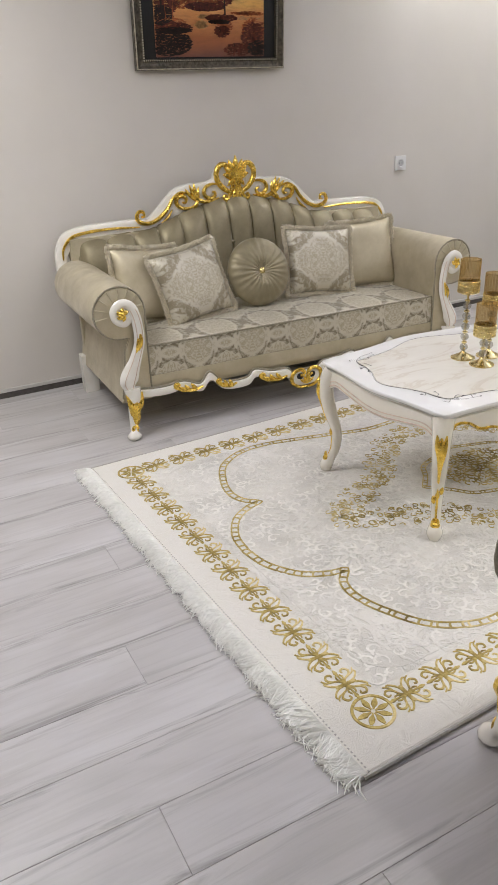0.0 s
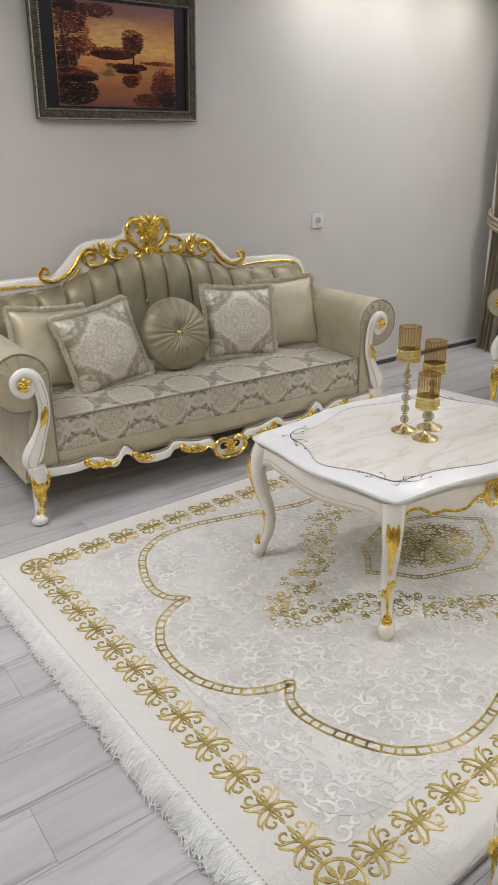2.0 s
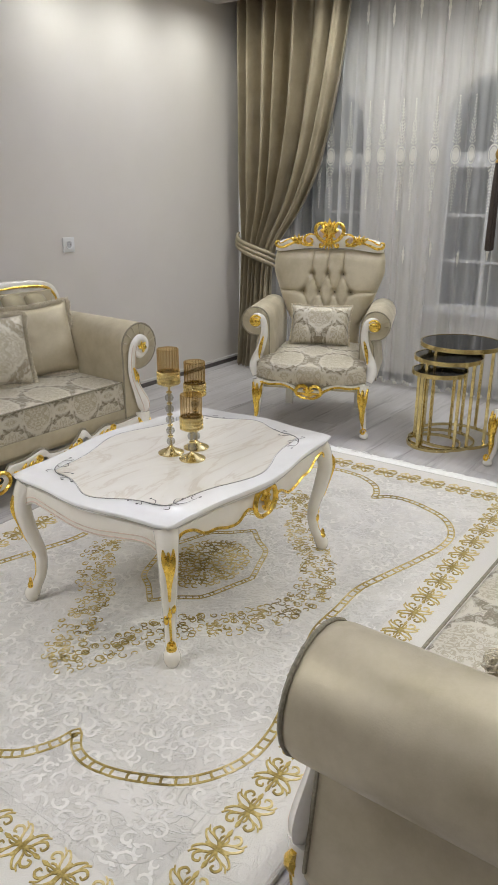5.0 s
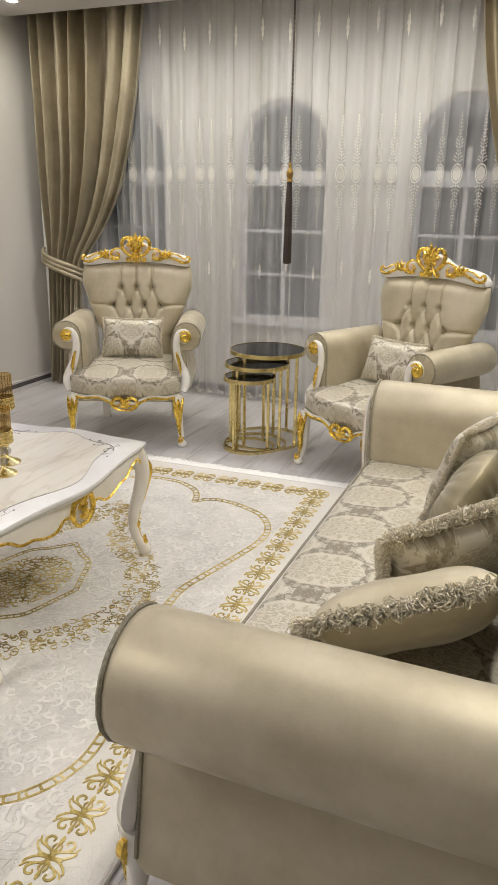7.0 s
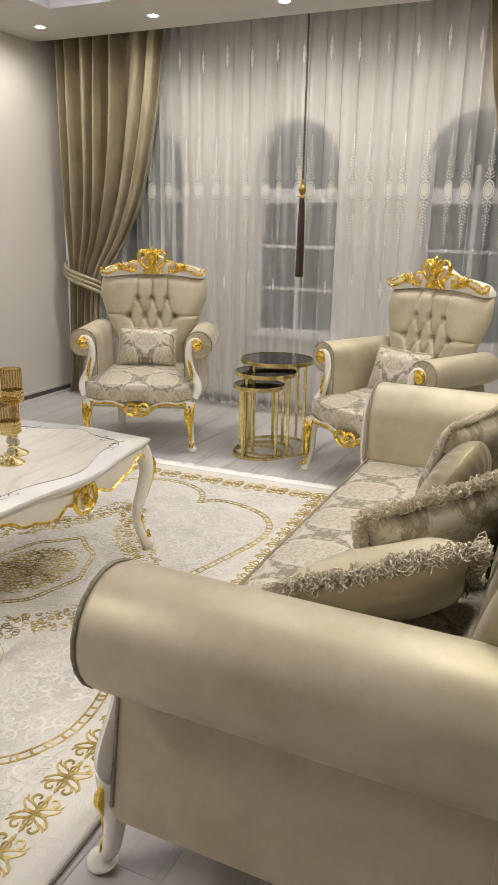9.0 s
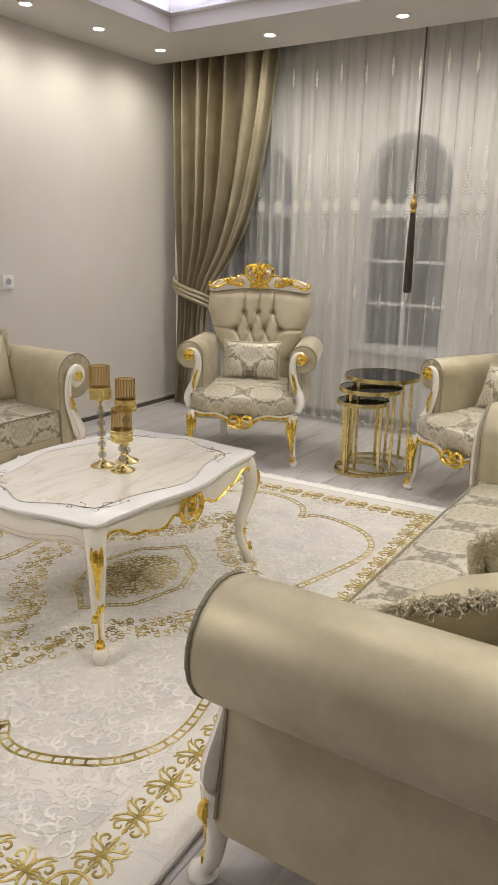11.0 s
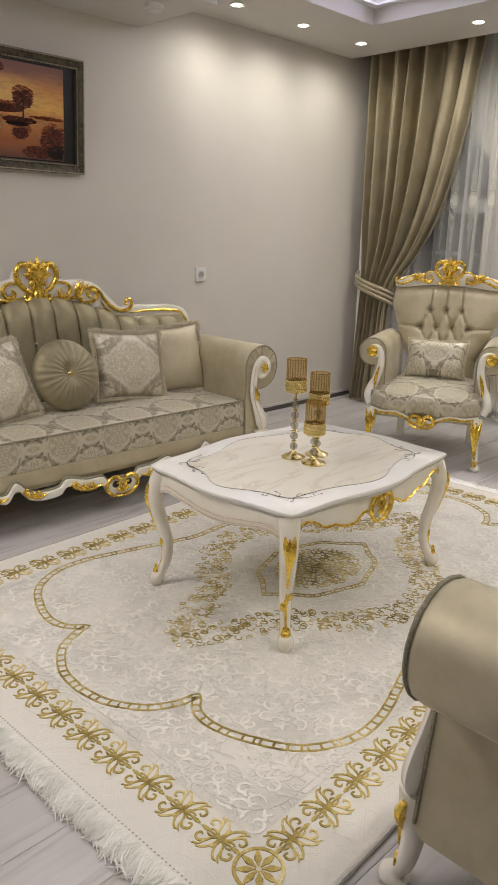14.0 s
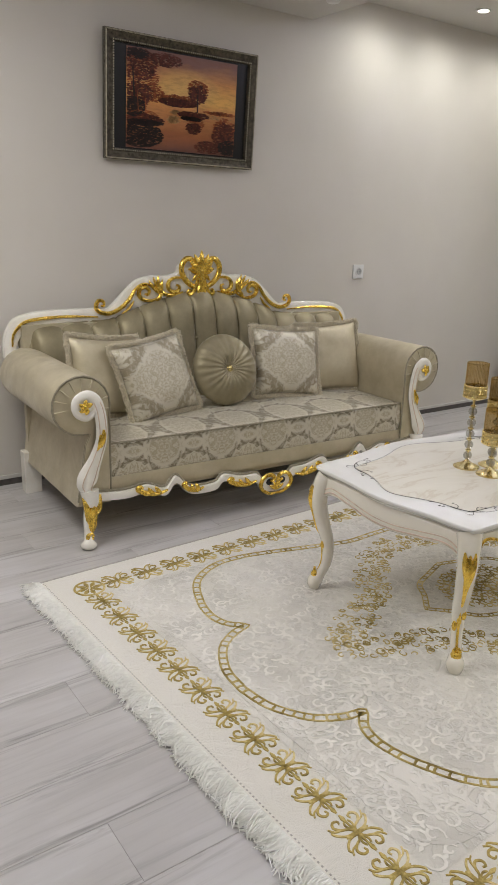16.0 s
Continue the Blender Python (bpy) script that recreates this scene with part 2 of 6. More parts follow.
WALL, FLOOR = m_wall(), m_floor()
# for walls out of view, dark only to lower the bounced light
UNSEEN_DARK = m_plain("taupe_paint", (0.30, 0.27, 0.235), 0.6, 0.06, 3)
CEIL = m_plain("ceiling_paint", (0.62, 0.60, 0.575), 0.7, 0.02, 2)
SATIN = m_satin("champagne_satin", (0.46, 0.405, 0.283), (0.60, 0.54, 0.40), 0.50)
SATIN_DARK = m_satin("olive_satin", (0.235, 0.203, 0.128), (0.35, 0.305, 0.203), 0.46)
DRAPE = m_satin("drape_taffeta", (0.32, 0.275, 0.188), (0.43, 0.372, 0.262), 0.46)
DAMASK = m_damask("silver_damask", (0.62, 0.578, 0.475), (0.20, 0.165, 0.105), (0.40, 0.35, 0.24))
DAMASK_B = m_damask("pillow_damask", (0.63, 0.59, 0.49), (0.29, 0.245, 0.165), (0.40, 0.35, 0.24), 0.50, 0.58, "z")
FRINGE = m_plain("cushion_fringe", (0.76, 0.68, 0.54), 0.75, 0.35, 160, 0, 0.6)
GOLD = m_gold()
BRASS = m_gold("polished_brass", (0.82, 0.68, 0.33), 0.17)
WHITE = m_lacquer("white_lacquer", (0.86, 0.835, 0.78), (0.78, 0.735, 0.66))
CREAM = m_lacquer("cream_lacquer", (0.88, 0.84, 0.75), (0.82, 0.77, 0.67))
RIM = m_lacquer("table_border_white", (0.86, 0.855, 0.84), (0.82, 0.81, 0.79))
AMBER_RIB = m_glass("amber_rib", (0.55, 0.40, 0.17), 0.14, 0.1, (0.96, 0.90, 0.76))
PATINA = m_plain("pinkish_patina", (0.66, 0.52, 0.42), 0.4, 0.2, 30)
RUG, THREAD = m_rug(), m_goldthread()
SILK = m_plain("silky_raised_pile", (0.82, 0.795, 0.745), 0.5, 0.10, 14, 0, 0.5)
YARN = m_plain("rug_fringe_yarn", (0.95, 0.94, 0.91), 0.85, 0.06, 60, 0, 0.3)
BINDING = m_plain("rug_binding", (0.42, 0.40, 0.37), 0.8, 0.15, 80, 0, 0.3)
CORD = m_plain("twisted_piping", (0.30, 0.27, 0.20), 0.6, 0.3, 150, 0, 0.5)
BUTTON = m_plain("olive_button_cloth", (0.13, 0.11, 0.072), 0.5, 0.2, 80)
TULLE = m_tulle()
LACE = m_plain("white_embroidery", (0.56, 0.545, 0.50), 0.75, 0.08, 90, 0, 0.4)
PVC = m_plain("window_plastic", (0.66, 0.66, 0.68), 0.35, 0.03, 6)
PANE = m_glass("window_glass", (0.015, 0.018, 0.025), 0.6, 0.04)
AMBER = m_glass("amber_glass", (0.45, 0.33, 0.16), 0.10, 0.05, (0.955, 0.91, 0.81))
CRYSTAL = m_glass("crystal", (0.38, 0.37, 0.35), 0.32, 0.03, (0.90, 0.90, 0.90))
SMOKE = m_plain("black_glass", (0.012, 0.011, 0.011), 0.06, 0.1, 4, 0, 0.0)
FRAME = m_plain("antique_silver_frame", (0.085, 0.073, 0.053), 0.36, 0.6, 60, 0.6, 0.4)
BEADS = m_plain("worn_silver_beads", (0.42, 0.38, 0.30), 0.35, 0.4, 80, 0.6, 0.2)
BLACK = m_plain("black_mat", (0.008, 0.008, 0.009), 0.35, 0.2, 10)
SOCKET = m_plain("socket_plastic", (0.74, 0.74, 0.74), 0.35, 0.03, 20)
DARK = m_plain("dark_gap", (0.10, 0.09, 0.085), 0.6, 0.25, 40)
SKIRT = m_plain("skirting_paint", (0.58, 0.56, 0.54), 0.5, 0.05, 12)
TASSEL = m_plain("brown_tassel_silk", (0.045, 0.03, 0.022), 0.5, 0.35, 120, 0, 0.5)
LED = m_glow("downlight_glow", (1.0, 0.95, 0.86), 14.0)
COVE = m_plain("cove_paint", (0.80, 0.80, 0.83), 0.7, 0.02, 2)
INK = m_plain("black_floral_line", (0.05, 0.045, 0.045), 0.4, 0.2, 40)


# ---- shape helpers ----
def part(name, bm, material, parent=None, label="", smooth=True):
    """One bmesh as one mesh object, under a thing or a part."""
    me = bpy.data.meshes.new(name)
    bm.to_mesh(me)
    bm.free()
    me.materials.append(material)
    if smooth:
        me.polygons.foreach_set("use_smooth", [True] * len(me.polygons))
        me.set_sharp_from_angle(angle=radians(50))
    ob = new(name, me)
    ob.parent = parent
    return tagged(ob, label)


def again(ob, parent, m):
    """Another part on the same mesh."""
    o = new(ob.name.split(".")[0], ob.data)
    o.parent, o.matrix_basis = parent, m
    if "label" in ob:
        o["label"] = ob["label"]
    return o


def thing(name, m, label, category, group="", kind=""):
    e = new(name)
    e.empty_display_size = 0.1
    e.matrix_basis = m
    return tagged(e, label, category, group, kind)


def box(bm, x0, x1, y0, y1, z0, z1, bevel=0.0, m=None):
    g = bmesh.ops.create_cube(bm, size=1.0)
    vs = g["verts"]
    for v in vs:
        v.co = Vector((x0 + (v.co.x + 0.5) * (x1 - x0), y0 + (v.co.y + 0.5) * (y1 - y0), z0 + (v.co.z + 0.5) * (z1 - z0)))
    if bevel:
        r = bmesh.ops.bevel(bm, geom=list({e for v in vs for e in v.link_edges}), offset=bevel, segments=2, affect="EDGES", profile=0.7)
        vs = list({v for f in r["faces"] for v in f.verts} | {v for v in vs if v.is_valid})
    if m is not None:
        for v in vs:
            v.co = m @ v.co
    return bm


def rings(bm, rows, close=True, caps=True):
    """Skins rows of points, each a closed loop."""
    made = [[bm.verts.new(p) for p in row] for row in rows]
    n = len(made[0])
    for a, b in zip(made, made[1:]):
        for i in range(n if close else n - 1):
            j = (i + 1) % n
            bm.faces.new((a[i], a[j], b[j], b[i]))
    if caps and close:
        bm.faces.new(made[0][::-1])
        bm.faces.new(made[-1])
    return bm


def smooth_line(pts, n):
    """A Catmull-Rom line through the points, n steps a span."""
    p = [Vector(q) for q in pts]
    p = [2 * p[0] - p[1]] + p + [2 * p[-1] - p[-2]]
    out = []
    for i in range(1, len(p) - 2):
        a, b, c, d = p[i - 1:i + 3]
        for k in range(n):
            t = k / n
            out.append(0.5 * (2 * b + (c - a) * t + (2 * a - 5 * b + 4 * c - d) * t * t + (3 * b - a - 3 * c + d) * t ** 3))
    out.append(p[-2])
    return out


def tube(bm, pts, r, segs=8, squash=1.0, up=None):
    """A round rod along points; r: one radius or one for each point; squash flattens it along up."""
    pts = [Vector(p) for p in pts]
    n = len(pts)
    rr = [r] * n if not hasattr(r, "__len__") else r
    rows, side = [], None
    for i, p in enumerate(pts):
        d = (pts[min(i + 1, n - 1)] - pts[max(i - 1, 0)]).normalized()
        if up is not None:
            side = d.cross(Vector(up)).normalized()
        elif side is None:
            side = d.orthogonal().normalized()
        else:
            side = (side - d * side.dot(d)).normalized()
        nor = side.cross(d)
        rows.append([p + rr[i] * (math.cos(a) * side + squash * math.sin(a) * nor) for a in (2 * math.pi * k / segs for k in range(segs))])
    return rings(bm, rows)


def taper(n, r, tip=0.25, tail=None):
    tail = tip if tail is None else tail
    return [r * (tip + (1 - tip) * min(1, 3 * i / n)) * (tail + (1 - tail) * min(1, 3 * (n - 1 - i) / n)) for i in range(n)]


def spiral(cx, cz, r0, r1, a0, turns, n=22, y=0.0):
    """Points of a scroll in the x-z plane, from radius r0 at angle a0 winding in to r1."""
    return [Vector((cx + (r0 + (r1 - r0) * i / n) * math.cos(radians(a0) + 2 * math.pi * turns * i / n), y,
                    cz + (r0 + (r1 - r0) * i / n) * math.sin(radians(a0) + 2 * math.pi * turns * i / n))) for i in range(n + 1)]


def band(bm, low, top, y0, y1, m=10, power=0.55):
    """A carved rail: between a lower and an upper line of (x, z), as thick as y0 to y1, with rounded faces."""
    rows = []
    for (xa, za), (xb, zb) in zip(low, top):
        c, h = Vector(((xa + xb) / 2, (y0 + y1) / 2, (za + zb) / 2)), Vector(((xb - xa) / 2, 0, (zb - za) / 2))
        w = Vector((0, (y1 - y0) / 2, 0))
        row = []
        for k in range(m):
            a = 2 * math.pi * k / m
            ca, sa = math.cos(a), math.sin(a)
            row.append(c + h * (abs(ca) ** power * (1 if ca > 0 else -1)) + w * (abs(sa) ** power * (1 if sa > 0 else -1)))
        rows.append(row)
    return rings(bm, rows)


def lathe(bm, prof, segs=20, center=(0, 0, 0)):
    cx, cy, cz = center
    return rings(bm, [[Vector((cx + r * math.cos(a), cy + r * math.sin(a), cz + z)) for a in (2 * math.pi * k / segs for k in range(segs))] for r, z in prof])


def blob(bm, c, s, m=None, u=12, v=8):
    g = bmesh.ops.create_uvsphere(bm, u_segments=u, v_segments=v, radius=1.0)
    t = Matrix.Translation(c) @ (m or Matrix()) @ Matrix.Diagonal((*s, 1))
    for q in g["verts"]:
        q.co = t @ q.co
    return bm


def leaf(bm, base, tip, width, bend=0.0, y=0.0, thick=0.35):
    """A carved leaf in the x-z plane with a raised spine."""
    a, b = Vector((base[0], y, base[1])), Vector((tip[0], y, tip[1]))
    d = b - a
    s = Vector((-d.z, 0, d.x)).normalized()
    n = 9
    pts, rad = [], []
    for i in range(n):
        t = i / (n - 1)
        pts.append(a + d * t + s * bend * math.sin(math.pi * t) + Vector((0, -0.004 * math.sin(math.pi * t), 0)))
        rad.append(max(0.0012, width * (math.sin(math.pi * (0.12 + 0.86 * t)) ** 0.8)))
    return tube(bm, pts, rad, 6, thick, (0, 1, 0))


def grid(bm, nu, nv, fn, flip=False):
    vs = [[bm.verts.new(fn(i / nu, j / nv)) for j in range(nv + 1)] for i in range(nu + 1)]
    for i in range(nu):
        for j in range(nv):
            q = (vs[i][j], vs[i + 1][j], vs[i + 1][j + 1], vs[i][j + 1])
            bm.faces.new(q[::-1] if flip else q)
    return vs


def B():
    return bmesh.new()


def plate(bm, outline, z0, z1):
    """A flat slab with a given outline (x, y)."""
    return rings(bm, [[Vector((x, y, z)) for x, y in outline] for z in (z0, z1)])

# ---- room ----
def slab(name, x0, x1, y0, y1, z0, z1, mat, label, cat, bevel=0.0):
    ob = part(name, box(B(), x0, x1, y0, y1, z0, z1, bevel), mat, None, "", False)
    return tagged(ob, label, cat, kind="structure")


LEFT_X, FRONT_Y = -3.2, -3.6
slab("wall_back", LEFT_X, WIN_X + 0.2, WALL_Y, WALL_Y + 0.2, -0.05, 3.1, WALL, "warm grey painted plaster wall behind the sofa", "wall")
# these two close the room unseen; their dark colour deepens the shade
slab("wall_left", LEFT_X - 0.2, LEFT_X, FRONT_Y, WALL_Y, -0.05, 3.1, UNSEEN_DARK, "unseen closing wall, dark to cut bounced light", "wall")
slab("wall_front", LEFT_X, WIN_X + 0.2, FRONT_Y - 0.2, FRONT_Y, -0.05, 3.1, UNSEEN_DARK, "unseen closing wall, dark to cut bounced light", "wall")

# window wall with arched openings
WIN_C, WIN_HALF, SILL_Z, SPRING_Z = (2.255, 0.985, -0.285, -1.555), 0.325, 0.605, 1.81


def window_wall():
    bm = B()
    x0, x1 = WIN_X, WIN_X + 0.2
    edges = [WALL_Y] + [e for c in WIN_C for e in (c + WIN_HALF, c - WIN_HALF)] + [FRONT_Y]
    for a, b in zip(edges[0::2], edges[1::2]):
        box(bm, x0, x1, b, a, -0.05, 3.1)
    for c in WIN_C:
        box(bm, x0, x1, c - WIN_HALF, c + WIN_HALF, -0.05, SILL_Z)
        n = 16
        rows = []
        for k in range(n + 1):
            a = math.pi * k / n
            y, z = c + WIN_HALF * math.cos(a), SPRING_Z + WIN_HALF * math.sin(a)
            rows.append([Vector((x0, y, z)), Vector((x1, y, z)), Vector((x1, y, 3.1)), Vector((x0, y, 3.1))])
        rings(bm, rows)
    return bm


tagged(part("wall_window", window_wall(), WALL, None, "", False), "grey plaster wall with arched windows behind tulle", "wall", kind="structure")


def make_window(i, c):
    w = thing("window_%d" % i, pose(WIN_X + 0.09, c, SILL_Z), "arched white plastic window with glazing bars, dark dusk outside", "window", "arched windows", "structure")
    bm, h, f = B(), SPRING_Z - SILL_Z, WIN_HALF - 0.005
    line = [(0, -f, 0)] + [(0, f * math.cos(a), h + f * math.sin(a)) for a in (math.pi * (1 - k / 14) for k in range(15))] + [(0, f, 0), (0, -f, 0)]
    tube(bm, line, 0.03, 6)
    part("window_frame", bm, PVC, w)
    for z, r in ((0.93 - SILL_Z, 0.011), (1.245 - SILL_Z, 0.011), (1.61 - SILL_Z, 0.05)):
        part("glazing_bar", box(B(), -0.012, 0.012, -f + 0.02, f - 0.02, z - r, z + r, 0.003), PVC, w)
    part("mullion", box(B(), -0.010, 0.010, -0.018, 0.018, 0.02, h, 0.003), PVC, w)
    part("window_sill", box(B(), -0.14, 0.03, -f - 0.06, f + 0.06, -0.045, -0.012, 0.006), PVC, w)
    bm = B()
    rings(bm, [[Vector((x, p[1] * 0.96, p[2])) for p in line[:-1]] for x in (0.016, 0.02)])
    g = part("pane", bm, PANE, w, "", False)
    g.visible_shadow = False


for i, c in enumerate(WIN_C):
    make_window(i + 1, c)

# ceiling: a soffit with a lit recess, and a lower part at the back of the room
COVE_X, COVE_Y, COVE_X0, COVE_Y0, BEAM_X = 3.33, 2.29, 2.15, -0.85, 1.955
bm = B()
box(bm, BEAM_X, 3.99, COVE_Y, WALL_Y, CEIL_Z, 3.1)
box(bm, COVE_X, 3.99, COVE_Y0, COVE_Y, CEIL_Z, 3.1)
box(bm, BEAM_X, 3.99, FRONT_Y, COVE_Y0, CEIL_Z, 3.1)
tagged(part("ceiling", bm, CEIL, None, "", False), "off-white plasterboard soffit with a lit recess", "ceiling", kind="structure")
slab("ceiling_low", LEFT_X, BEAM_X, COVE_Y, WALL_Y, LOW_Z, 3.1, CEIL, "lower off-white ceiling beam along the wall", "ceiling")
slab("ceiling_recess", LEFT_X, COVE_X, COVE_Y0, COVE_Y, 3.0, 3.1, COVE, "recessed white ceiling lit by hidden strips", "ceiling")
slab("ceiling_pocket", 3.99, WIN_X, FRONT_Y, WALL_Y, 2.93, 3.1, CEIL, "curtain pocket in the ceiling", "ceiling")
slab("ceiling_front", LEFT_X, BEAM_X, FRONT_Y, COVE_Y0, CEIL_Z, 3.1, CEIL, "plain off-white ceiling", "ceiling")
slab("trim", BEAM_X, COVE_X + 0.0, COVE_Y - 0.05, COVE_Y, 2.775, 2.79, COVE, "white ledge of the ceiling recess", "trim", 0.004)
slab("trim", COVE_X - 0.05, COVE_X, COVE_Y0, COVE_Y - 0.05, 2.775, 2.79, COVE, "white ledge of the ceiling recess", "trim", 0.004)

# skirting: a pale strip on a dark recessed foot
slab("baseboard", LEFT_X, WIN_X, WALL_Y - 0.012, WALL_Y, 0.035, 0.055, SKIRT, "pale skirting strip on a dark foot", "baseboard", 0.003)
slab("baseboard", LEFT_X, WIN_X, WALL_Y - 0.006, WALL_Y, 0.0, 0.035, DARK, "dark foot of the skirting", "baseboard")
slab("baseboard", WIN_X - 0.012, WIN_X, FRONT_Y, WALL_Y - 0.012, 0.0, 0.055, DARK, "dark skirting under the windows", "baseboard", 0.003)


def downlight():
    t = thing("downlight", pose(0, 0, 0), "small round white recessed ceiling downlight, lit", "downlight", "ceiling downlights")
    bm = B()
    lathe(bm, [(0.030, -0.004), (0.044, -0.006), (0.047, -0.003), (0.047, 0.0)], 24)
    part("ring", bm, SOCKET, t)
    bm = B()
    lathe(bm, [(0.001, -0.0075), (0.026, -0.0075), (0.032, -0.0055)], 24)
    part("lens", bm, LED, t, "glowing lens")
    return t


d0 = downlight()
d0.matrix_basis = pose(*SPOTS[0], CEIL_Z)
for sx, sy in SPOTS[1:]:
    copy_thing(d0, pose(sx, sy, CEIL_Z))


def smoke_alarm(x, y):
    t = thing("smoke_detector", pose(x, y, LOW_Z), "small round off-white smoke detector on the ceiling", "smoke detector")
    bm = B()
    lathe(bm, [(0.001, -0.034), (0.03, -0.034), (0.036, -0.028), (0.036, -0.02)], 20)
    part("cap", bm, SOCKET, t)
    bm = B()
    lathe(bm, [(0.038, -0.021), (0.048, -0.016), (0.05, 0.0)], 20)
    part("base", bm, SOCKET, t)


smoke_alarm(1.74, 2.55)


def wall_socket(x, z):
    t = thing("wall_socket", pose(x, WALL_Y, z), "white square wall socket with a round recess", "socket")
    part("plate", box(B(), -0.046, 0.046, -0.012, 0.0, -0.046, 0.046, 0.005), SOCKET, t)
    bm = B()
    lathe(bm, [(0.0275, 0), (0.0275, 0.004), (0.0235, 0.004), (0.021, -0.0)], 24)
    for v in bm.verts:
        v.co = Vector((v.co.x, -0.012 - v.co.z, v.co.y))
    part("rim", bm, SOCKET, t)
    bm = B()
    lathe(bm, [(0.001, 0.001), (0.021, 0.001), (0.021, 0.0)], 20)
    for v in bm.verts:
        v.co = Vector((v.co.x, -0.012 - v.co.z, v.co.y))
    part("well", bm, m_plain("socket_shade", (0.42, 0.42, 0.43), 0.4), t)
    for dx in (-0.0095, 0.0095):
        part("hole", blob(B(), (dx, -0.0135, 0), (0.003, 0.001, 0.003), None, 8, 6), BLACK, t)


wall_socket(2.443, 1.084)


# ---- sofa ----
def mirror(pts):
    """Left half of (x, z) points, x < 0 up to 0, to the whole line."""
    return pts + [(-x, z) for x, z in reversed(pts) if x < -1e-6]


def line2(pts, n=5):
    return [(p.x, p.y) for p in smooth_line([(x, z, 0) for x, z in pts], n)]


ARM_X, ARM_Z, ARM_R = 0.985, 0.622, 0.128


def arm_section(x, z, r, side, bottom, inner):
    """Outline of the arm in x-z, from its inner bottom over the roll to its outer bottom. side: +1 the right arm."""
    out = [(inner, bottom), (inner, z - 0.05)]
    for k in range(17):
        a = radians(180 - 268 * k / 16)
        out.append((x + side * r * math.cos(a), z + r * math.sin(a)))
    out += [(x - side * r * 0.28, z - r * 1.0), (x - side * r * 0.10, z - r * 1.4), (x + side * r * 0.22, bottom)]
    out[0] = (inner, bottom)
    out[1] = (inner, z - r * 0.5)
    return out


def padded(bm, sec, y0, y1, rnd=0.02):
    """The arm's section drawn out from y0 to y1 with soft ends."""
    cx = sum(p[0] for p in sec) / len(sec)
    cz = sum(p[1] for p in sec) / len(sec)
    rows = []
    for y, s in ((y0, 0.90), (y0 + 0.004, 0.955), (y0 + rnd, 1.0), ((y0 * 2 + y1) / 3, 1.0), ((y0 + y1 * 2) / 3, 1.0), (y1 - rnd, 1.0), (y1, 0.94)):
        rows.append([Vector((cx + (x - cx) * s, y, cz + (z - cz) * s)) for x, z in sec])
    return rings(bm, rows)


def rosette(bm, cx, cz, r, y, side=1):
    """A carved leaf boss on the scroll's eye."""
    for k in range(5):
        a = radians(20 + 62 * k)
        leaf(bm, (cx, cz), (cx + side * r * 1.25 * math.cos(a), cz + r * 1.25 * math.sin(a)), r * 0.42, 0.15 * r, y - 0.004, 0.5)
    blob(bm, (cx, y - 0.006, cz), (r * 0.4, r * 0.4, r * 0.4))
    return bm


def cabriole(bm, x, y, top, side, depth=1.0, r=0.042, foot=0.03):
    """An S-shaped leg that bows outwards at the knee and ends in a small scroll foot."""
    p = smooth_line([(x, y - 0.004, top), (x - side * 0.004, y - 0.012 * depth, top - 0.06), (x + side * 0.004, y - 0.004 * depth, top * 0.5), (x + side * 0.012, y - 0.012 * depth, top * 0.22), (x + side * 0.02, y - 0.030 * depth, 0.028), (x + side * 0.02, y - 0.030 * depth, 0.0)], 5)
    n = len(p)
    rr = [r * (1.0 - 0.52 * math.sin(min(1, i / (n * 0.72)) * math.pi / 2)) + (foot * 0.55 if 0.72 < i / n < 0.97 else 0) * math.sin((i / n - 0.72) / 0.25 * math.pi) for i in range(n)]
    return tube(bm, p, rr, 12)


def foot_gold(bm, x, y, top, side, k=1.0):
    """Gilded acanthus on the knee and a curl on the foot."""
    yy = y - 0.046
    for dx, w, ln in ((-0.018 * k, 0.013 * k, 0.62), (0.0, 0.016 * k, 0.80), (0.020 * k, 0.013 * k, 0.50)):
        pts = smooth_line([(x + dx * 1.5, yy + 0.020, top - 0.005), (x + dx, yy + 0.004, top * 0.78), (x + dx * 0.4 + side * 0.004, yy + 0.012, top * (1 - ln * 0.75)), (x + dx * 0.2 + side * 0.012, yy + 0.016, top * (1 - ln))], 4)
        tube(bm, pts, taper(len(pts), w, 0.4, 0.2), 7)
    sp = [Vector((x + side * 0.016 + 0.018 * math.cos(a) * (1 - i / 16), yy + 0.006 - 0.010 * (1 - abs(i / 6 - 1)), 0.048 + 0.02 * math.sin(a) * (1 - i / 16))) for i, a in ((i, 0.7 * i) for i in range(12))]
    tube(bm, sp, taper(12, 0.008 * k, 0.4), 6)
    return bm


